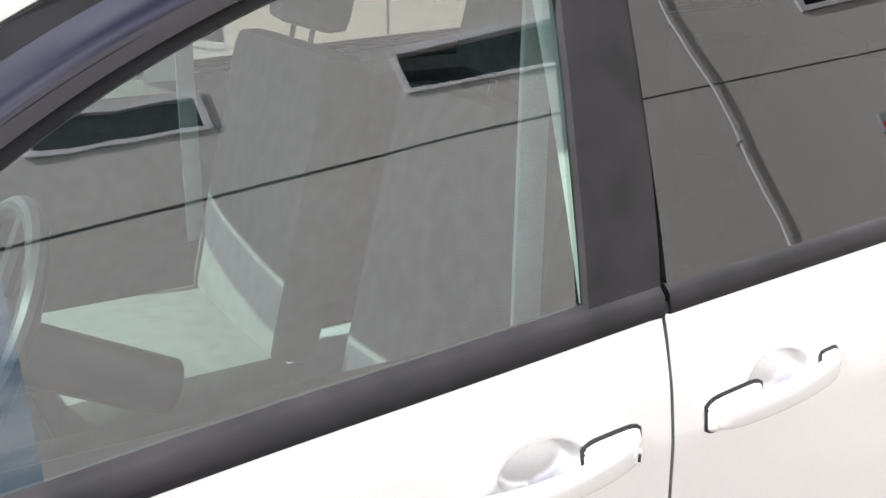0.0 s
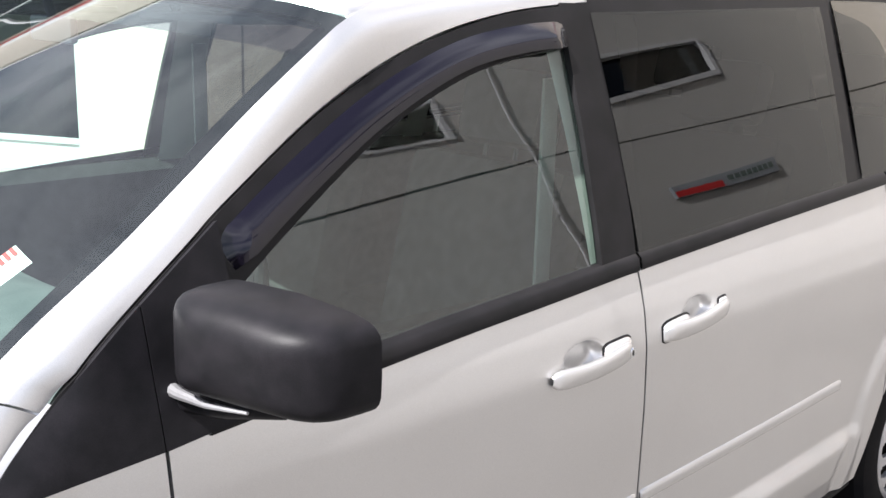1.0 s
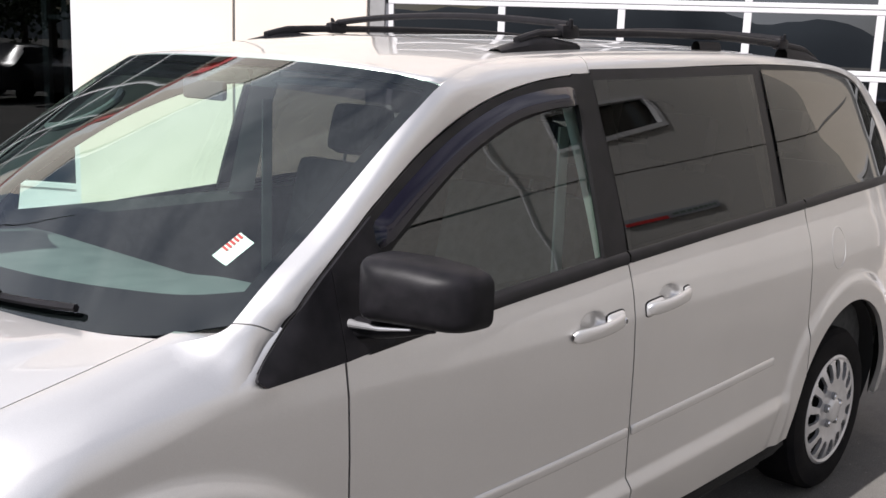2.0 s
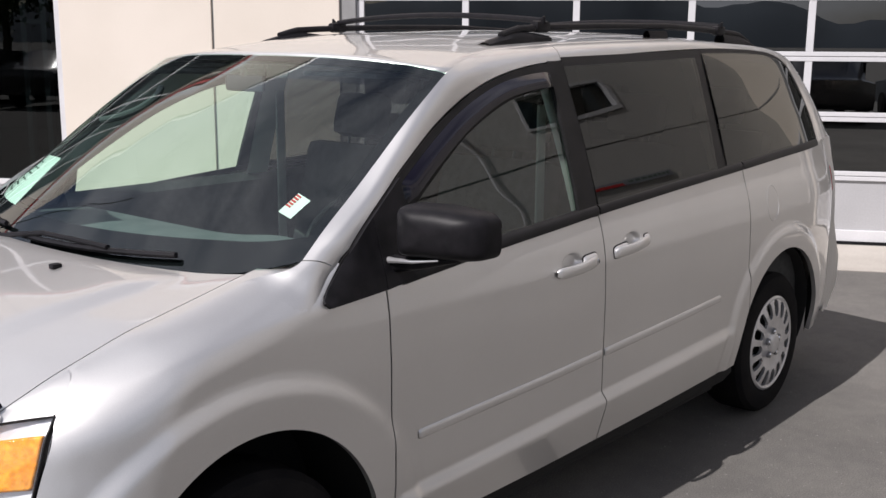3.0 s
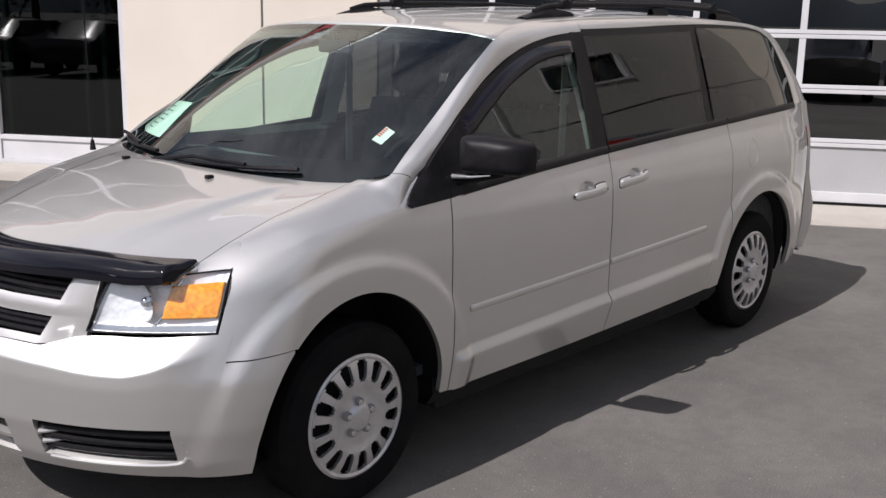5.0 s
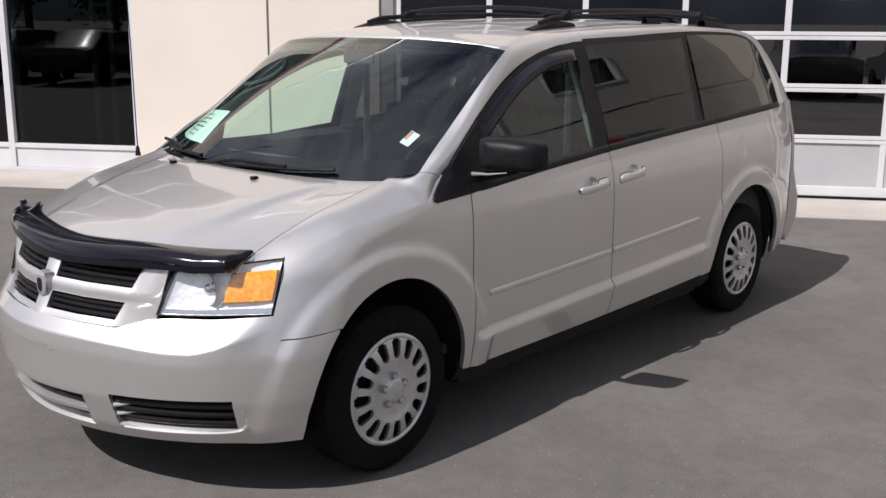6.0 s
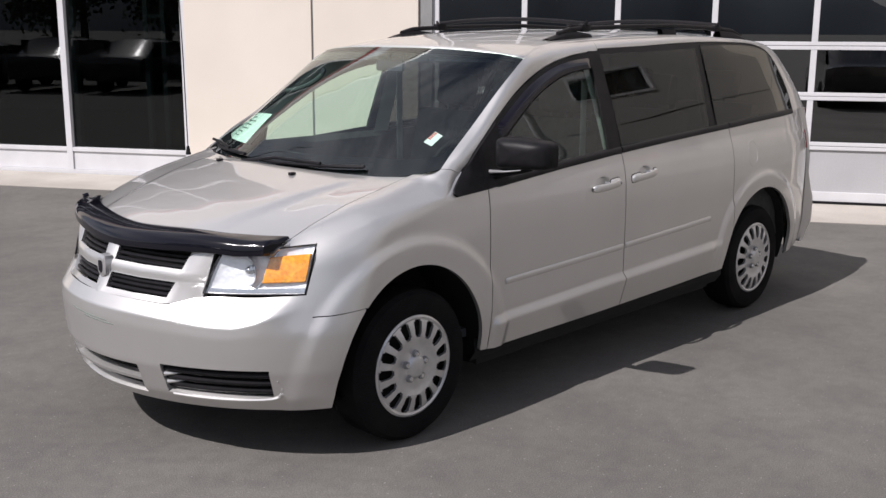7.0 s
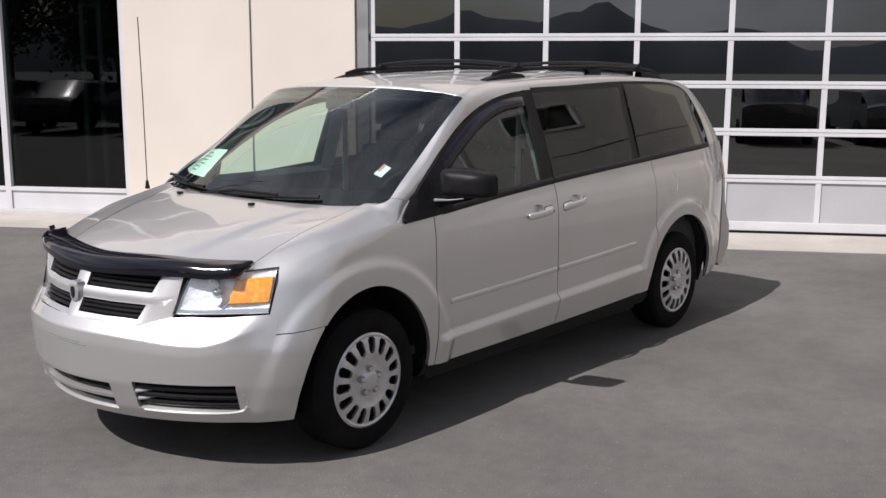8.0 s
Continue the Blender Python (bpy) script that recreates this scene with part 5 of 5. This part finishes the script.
def handle(m):
    """A bowed pull grip over a scoop; a keyed cap behind the front door's, a plain cap ahead of the sliding door's."""
    s = -1 if m else 1

    def pad(ta, tb, o0, half, up, ends):
        """A flat cushion on the door's skin along the grip from ta to tb."""
        (x0, z0), (x1, z1) = ends
        rows = []
        for t in np.linspace(ta, tb, 16):
            q = (t - ta) / (tb - ta) * 2 - 1
            x, z = x0 + (x1 - x0) * t, z0 + (z1 - z0) * t + up
            h = half * (1 - abs(q) ** 6 * 0.35)
            o = o0 * (1 - abs(q) ** 10) + 0.0005
            rows.append([(x, s * -(side(x, z + h * v) + o * (1 - abs(v) ** 6)), z + h * v) for v in (-1, -0.97, -0.85, -0.5, 0, 0.5, 0.85, 0.97, 1)])
        return grid_mesh(rows)

    for ends, cap in ((((2.190, 0.976), (2.425, 0.991)), (0.66, 1.03)), (((2.543, 0.996), (2.775, 1.016)), (-0.02, 0.40))):
        (x0, z0), (x1, z1) = ends
        rows = []
        for t in np.linspace(0, 1, 30):
            e = (1 - abs(2 * t - 1) ** 9) ** 0.5 if 0 < t < 1 else 0.05
            bow = 0.004 + 0.017 * math.sin(math.pi * t) ** 0.65
            h, d = 0.0205 * (1 - 0.14 * math.sin(math.pi * t)) * (0.35 + 0.65 * e), 0.010 * (0.4 + 0.6 * e)
            x, z = x0 + (x1 - x0) * t, z0 + (z1 - z0) * t - 0.002 * math.sin(math.pi * t)
            y = side(x, z) + bow
            row = []
            for a in np.linspace(0, 2 * math.pi, 17):
                c, q = math.cos(a), math.sin(a)
                row.append((x, s * -(y + d * math.copysign(abs(c) ** 0.7, c)), z + h * math.copysign(abs(q) ** 0.7, q)))
            rows.append(row)
        grip = part("door_handle", grid_mesh(rows), PAINT, van, sharp=0)
        up = 0.004 if cap[0] > 0.5 else -0.001
        part("handle_seal", pad(cap[0] - 0.012, cap[1] + 0.010, 0.004, 0.0245, up, ends), TRIM, grip)
        part("handle_cap", pad(cap[0], cap[1], 0.012, 0.0222, up - 0.0008, ends), PAINT, grip)
        if cap[0] < 0.5:
            part("handle_seal", pad(0.86, 1.03, 0.003, 0.018, 0.004, ends), TRIM, grip)
            part("handle_cap", pad(0.875, 1.022, 0.008, 0.016, 0.003, ends), PAINT, grip)
    lock = lathe([(0.001, 0), (0.008, 0), (0.0105, 0.003), (0.0105, 0.008)], 18)
    c = on_side(2.412, 0.988, 0.021)
    bmesh.ops.transform(lock, matrix=Matrix.Translation((c.x, s * c.y, c.z)), verts=lock.verts)
    keyed = part("door_lock", lock, CHROME, van)
    part("key_slot", box((c.x - 0.0012, s * c.y - 0.0012, c.z - 0.005), (c.x + 0.0012, s * c.y + 0.0012, c.z + 0.005)), DARK, keyed, smooth=False)


both(handle)

# --- wheels


def wheel(cx, s):
    y = s * 0.93
    prof = [(0.205, -0.012), (0.235, 0.0), (0.28, 0.004), (0.315, -0.004), (0.333, -0.025), (0.335, -0.06), (0.335, -0.17), (0.32, -0.205), (0.22, -0.215)]
    t = lathe([(r, s * a) for r, a in prof], 72)
    bmesh.ops.transform(t, matrix=Matrix.Translation((cx, y, 0.335)) @ Matrix.Diagonal((1, 1, 1, 1)), verts=t.verts)
    tyre = part("wheel", t, RUBBER, van, "black tyre with a silver wheel cover")
    d = lathe([(0.001, 0.05), (0.215, 0.05), (0.222, 0.012)], 48)
    bmesh.ops.transform(d, matrix=Matrix.Translation((cx, y, 0.335)) @ Matrix.Diagonal((1, -s, 1, 1)), verts=d.verts)
    part("rim", d, DARK, tyre)
    n, per = 15, 10
    ring = [(0.001, -0.018), (0.036, -0.018), (0.045, -0.014), (0.054, -0.002), (0.08, 0.004), (0.108, -0.001), (0.122, -0.005), (0.130, -0.007), (0.139, -0.007), (0.165, -0.004), (0.188, 0.001), (0.199, 0.004), (0.206, 0.006), (0.216, 0.001), (0.225, 0.006), (0.228, 0.02)]

    def hole(i, k):
        q, r = k % per, ring[i][0]
        if not 0.129 < r < 0.2:
            return False
        return 3 <= q <= 6 if r < 0.135 or r > 0.19 else 2 <= q <= 7
    c = lathe([(r, a) for r, a in ring], n * per, skip=hole)
    rim = [e for e in c.edges if e.is_boundary]
    made = bmesh.ops.extrude_edge_only(c, edges=rim)
    for q in made["geom"]:
        if isinstance(q, bmesh.types.BMVert):
            q.co.y += 0.014
    bmesh.ops.transform(c, matrix=Matrix.Translation((cx, y + s * 0.004, 0.335)) @ Matrix.Diagonal((1, -s, 1, 1)), verts=c.verts)
    cover = part("wheel_cover", c, COVER, tyre, "silver plastic wheel cover", sharp=30)
    for k in range(5):
        a = radians(18 + 72 * k)
        b = lathe([(0.001, -0.016), (0.009, -0.015), (0.0115, -0.008), (0.012, 0.012)], 12)
        bmesh.ops.transform(b, matrix=Matrix.Translation((cx + 0.058 * math.cos(a), y + s * 0.004, 0.335 + 0.058 * math.sin(a))) @ Matrix.Diagonal((1, -s, 1, 1)), verts=b.verts)
        part("lug_cap", b, CHROME, tyre)
        q = lathe([(0.011, -0.012), (0.0165, -0.012), (0.018, 0.010)], 14)
        bmesh.ops.transform(q, matrix=Matrix.Translation((cx + 0.058 * math.cos(a), y + s * 0.003, 0.335 + 0.058 * math.sin(a))) @ Matrix.Diagonal((1, -s, 1, 1)), verts=q.verts)
        part("lug_pocket", q, STEEL, tyre)


for cx, _ in WHEELS:
    for s in (-1, 1):
        wheel(cx, s)


# --- torn end of the deflector, scuffs on the bumper
part("deflector_tab", tube([(0.345, 0.70, 0.918), (0.335, 0.706, 0.945), (0.34, 0.708, 0.962), (0.36, 0.70, 0.968)], 0.016, 8, taper=lambda t: 1.1 - 0.5 * t), SMOKE, van, "curled end of the black deflector")
for y0, y1, z0, z1 in ((0.18, -0.12, 0.583, 0.578), (0.05, -0.16, 0.571, 0.566)):
    part("bumper_scuff", tube([(nose_x(y, z) - 0.0006, y, z) for y, z in ((y0 + (y1 - y0) * t, z0 + (z1 - z0) * t) for t in np.linspace(0, 1, 12))], 0.0016, 5), INK, van)

# --- underside
part("floor_pan", box((0.55, -0.70, 0.20), (4.85, 0.70, 0.30), 0.02), DARK, van)
sheet("front_undertray", [[Vector((nose_x(y, 0.25) + 0.02, y, 0.252)), Vector((0.40 + 0.25 * abs(y), y, 0.25)), Vector((0.8, y, 0.26))] for y in np.linspace(-0.84, 0.84, 24)], DARK)
part("firewall", box((0.60, -0.60, 0.30), (0.64, 0.60, 0.95)), DARK, van)
for x in (0.96, 4.038):
    part("axle", tube([(x, -0.75, 0.335), (x, 0.75, 0.335)], 0.04, 10), DARK, van)
for s in (-1, 1):
    # unseen low block, added to keep light from leaking under the van
    part("underbody", box((1.45, min(s * 0.02, s * 0.70), 0.17), (3.50, max(s * 0.02, s * 0.70), 0.30), 0.02), DARK, van)
    part("floor_side", box((1.42, min(s * 0.69, s * 0.88), 0.22), (3.55, max(s * 0.69, s * 0.88), 0.32), 0.01), DARK, van)

# --- cowl, wipers, washer jets, aerial
rows = []
for y in np.linspace(0.76, -0.76, 40):
    xb = hood_back(y)
    lo = along([tuple(p) for p in spline(WS_LOW, 8)], 60)
    near = min(lo, key=lambda p: abs(p.y - abs(y)))
    a, b = Vector((xb - 0.03, y, hood_z(xb - 0.03, y) - 0.018)), Vector((near.x + 0.035, y, near.z + 0.018))
    rows.append([b, a.lerp(b, 0.5) - Vector((0, 0, 0.016)), a])
sheet("cowl_panel", [r[::-1] for r in rows][::-1], BLACK, label="black plastic cowl under the windscreen")


def wiper(y0, y1, b0, b1):
    """A wiper arm and blade lying near the foot of the windscreen."""
    arm = part("wiper_arm", tube([screen_at(*q) + Vector((-0.02, 0, 0.022)) for q in ((y0, 0.0), (y0 + (y1 - y0) * 0.3, b0 + 0.02), (y0 + (y1 - y0) * 0.7, b1))], 0.008, 8), BLACK, van)
    blade = []
    for t in np.linspace(0, 1, 14):
        blade.append(screen_at(y0 + (y1 - y0) * (0.15 + 0.85 * t), b0 + (b1 - b0) * t) + Vector((-0.012, 0, 0.014)))
    part("wiper_blade", tube(blade, 0.009, 6), BLACK, arm)


wiper(0.36, 0.80, 0.035, 0.045)
wiper(0.02, 0.34, 0.035, 0.05)
for x, y in ((0.845, -0.264), (0.884, 0.356)):
    z = hood_z(x, y)
    part("washer_jet", box((x - 0.014, y - 0.012, z - 0.002), (x + 0.014, y + 0.012, z + 0.012), 0.004), BLACK, van)
part("aerial", tube([(1.0, 0.815, 1.10), (0.998, 0.813, 1.145)], 0.014, 12, taper=lambda t: 1 - 0.5 * t), BLACK, van)
part("aerial_mast", tube([(0.998, 0.813, 1.14), (0.985, 0.80, 1.6), (0.965, 0.785, 2.04)], 0.0028, 8), BLACK, van)

# --- stickers inside the windscreen


def decal(name, a0, a1, b0, b1, mat, back, parent=None, label=""):
    n = 6
    return sheet(name, [[screen_at(a, b, back) for b in np.linspace(b0, b1, n)] for a in np.linspace(a0, a1, n)], mat, parent or screen, label=label, sharp=0)


def tag_at(u, v, back):
    """A point of the slanting tag: u along its long side, v across it."""
    a = 0.899 + 0.011 * u + 0.028 * v
    b = 0.254 + 0.083 * u - 0.031 * v
    return screen_at(a, b, back)


def tag_sheet(name, u0, u1, v0, v1, mat, back, parent, label=""):
    return sheet(name, [[tag_at(u, v, back) for u in np.linspace(u0, u1, 4)] for v in np.linspace(v0, v1, 4)], mat, parent, label=label, sharp=0)


tag = tag_sheet("price_tag", 0, 1, 0, 1, PAPER, 0.006, screen, "white paper tag with red bars")
for k in range(5):
    tag_sheet("tag_bar", 0.34 + 0.13 * k, 0.42 + 0.13 * k, 0.04, 0.38, RED_INK, 0.004, tag)
form = decal("window_form", 0.045, 0.265, 0.05, 0.35, FORM, 0.006, label="large pale paper form in the windscreen's corner")
for k, (w0, w1) in enumerate(((0.40, 0.66), (0.28, 0.74), (0.22, 0.70), (0.30, 0.72), (0.24, 0.62), (0.30, 0.60))):
    b = 0.315 - 0.030 * k
    decal("form_line", 0.05 + 0.20 * w0, 0.05 + 0.20 * w1, b - 0.007, b, INK, 0.004, form)

band = sheet("shade_band", [[screen_at(a, b, 0.003) for b in (0.86, 0.90, 0.95)] for a in np.linspace(0.012, 0.988, 30)], BAND, screen, label="dark tinted band along the windscreen's top", sharp=0)

# --- cabin
headliner = [[Vector((p.x, p.y * 0.97, p.z - 0.035)) for p in r] for r in rows_roof]
sheet("headliner", [r[::-1] for r in headliner], LINING)
part("cabin_floor", box((1.0, -0.80, 0.34), (4.7, 0.80, 0.38)), DASH, van)
part("rear_wall", box((4.62, -0.74, 0.38), (4.66, 0.74, 1.15)), CABIN, van)
rows = []
for y in np.linspace(-0.80, 0.80, 30):
    c = 1 - (abs(y) / 0.80) ** 2
    hump = 0.03 * math.exp(-((y + 0.38) / 0.2) ** 2)
    rows.append([Vector((x, y, z)) for x, z in ((1.02 + 0.16 * (1 - c), 1.085), (1.2, 1.09), (1.4, 1.092 + hump * 0.5), (1.55, 1.085 + hump), (1.63, 1.06 + hump), (1.66, 1.0), (1.62, 0.85), (1.55, 0.60), (1.5, 0.40))])
sheet("dashboard", [list(r) for r in zip(*rows)], DASH, label="dark grey plastic dashboard")


def seat(x, y, w, mat=CLOTH, back=1.30, tilt=14):
    bm = box((x - 0.25, y - w / 2, 0.52), (x + 0.25, y + w / 2, 0.66), 0.05)
    base = part("seat", bm, mat, van, "grey cloth seat")
    m = Matrix.Translation((x + 0.24, y, 0.62)) @ Matrix.Rotation(radians(tilt), 4, "Y")
    part("backrest", box((-0.06, -w / 2, 0.0), (0.07, w / 2, back - 0.62), 0.045, m), mat, base)
    part("headrest", box((-0.045, -0.135, back - 0.59), (0.055, 0.135, back - 0.40), 0.04, m), mat, base)
    for dy in (-0.05, 0.05):
        part("headrest_post", tube([m @ Vector((0, dy, back - 0.63)), m @ Vector((0, dy, back - 0.56))], 0.006, 6), DASH, base)
    part("seat_foot", box((x - 0.2, y - w / 2 + 0.05, 0.38), (x + 0.2, y + w / 2 - 0.05, 0.52)), DASH, base)


for y in (-0.40, 0.40):
    seat(2.22, y, 0.52)
    seat(3.18, y, 0.50)
seat(4.10, -0.35, 0.6)
seat(4.10, 0.35, 0.6)

# steering wheel and inner mirror
wm = Matrix.Translation((1.80, -0.38, 1.04)) @ Matrix.Rotation(radians(-62), 4, "Y")
hub = part("steering_wheel", tube([wm @ Vector((0.185 * math.cos(a), 0.185 * math.sin(a), 0)) for a in np.linspace(0, 2 * math.pi, 36, endpoint=False)], 0.015, 10, closed=True), BLACK, van)
part("wheel_hub", box((-0.07, -0.08, -0.04), (0.07, 0.08, 0.01), 0.02, wm), BLACK, hub)
for a in (0, 125, 235):
    c, s = math.cos(radians(a)), math.sin(radians(a))
    part("spoke", tube([wm @ Vector((0.05 * c, 0.05 * s, -0.01)), wm @ Vector((0.18 * c, 0.18 * s, 0))], 0.014, 8), BLACK, hub)
part("steering_column", tube([wm @ Vector((0, 0, -0.02)), wm @ Vector((0, 0, -0.28))], 0.045, 12), BLACK, hub)
im = part("inner_mirror", box((1.70, -0.10, 1.545), (1.72, 0.10, 1.60), 0.012), DASH, van)
part("mirror_stem", tube([(1.71, 0, 1.59), (1.70, 0, 1.63)], 0.010, 8), DASH, im)

# inner trim: pillars, door cards, sun visors
for m in (False, True):
    s = 1 if m else -1
    for x0, w in ((2.40, 0.12), (3.44, 0.10)):
        sheet("pillar_trim", [[Vector((x0 + dx, -side(x0, z) + 0.05, z)) for z in np.linspace(1.05, 1.66, 10)] for dx in (0, w * 0.3, w * 0.7, w)], LINING, mirror=m)
    sheet("pillar_trim", [[Vector((x + dx, -side(x, z) + 0.055, z)) for dx in (0, 0.05)] for x, z in ((1.24, 1.12), (1.45, 1.28), (1.7, 1.45), (1.95, 1.59))], LINING, mirror=m)
    sheet("door_card", [[Vector((x, -side(x, z) + d, z)) for z, d in ((0.42, 0.10), (0.70, 0.10), (0.80, 0.13), (0.84, 0.13), (0.95, 0.09), (1.10, 0.08), (1.135, 0.04))] for x in np.linspace(1.5, 4.55, 30)], CLOTH, mirror=m)
    part("seat_belt", box((2.43, s * 0.70 - 0.004, 0.75), (2.475, s * 0.70 + 0.004, 1.5), 0.001, Matrix.Translation((0, 0, 0))), CABIN, van)
    if m:
        part("grab_handle", tube(spline([(1.60, 0.735, 1.415), (1.64, 0.690, 1.425), (1.73, 0.675, 1.455), (1.81, 0.675, 1.50), (1.85, 0.70, 1.53)], 6), 0.014, 8), DASH, van)
    part("sun_visor", box((1.80, s * 0.36 - 0.17, 1.60), (1.95, s * 0.36 + 0.17, 1.615), 0.006), CABIN, van)

# small white print at the sliding window's lower corner, as plain bars
for k in range(5):
    x = 2.497 + 0.0095 * k
    sheet("glass_mark", [[on_side(q, z, 0.0065) for z in (1.1555 + 0.0008 * k, 1.1615 + 0.0008 * k)] for q in (x, x + 0.0078)], PAPER)

# what is fixed to a door belongs to that door
doors = {(o.name.split(".")[0], round(o.data.vertices[0].co.y)): o for o in van.children if o.name.split(".")[0] in ("front_door", "sliding_door")}
for o in list(van.children):
    kind = o.name.split(".")[0]
    if kind in ("door_handle", "door_lock", "side_moulding", "window_visor", "front_window", "sliding_window", "door_frame", "sliding_door_frame", "door_pillar"):
        c = sum((v.co for v in o.data.vertices), Vector()) / len(o.data.vertices)
        door = doors[("front_door" if c.x < 2.48 else "sliding_door", -1 if c.y < 0 else 1)]
        for piece in [o, *o.children]:
            piece.parent = door
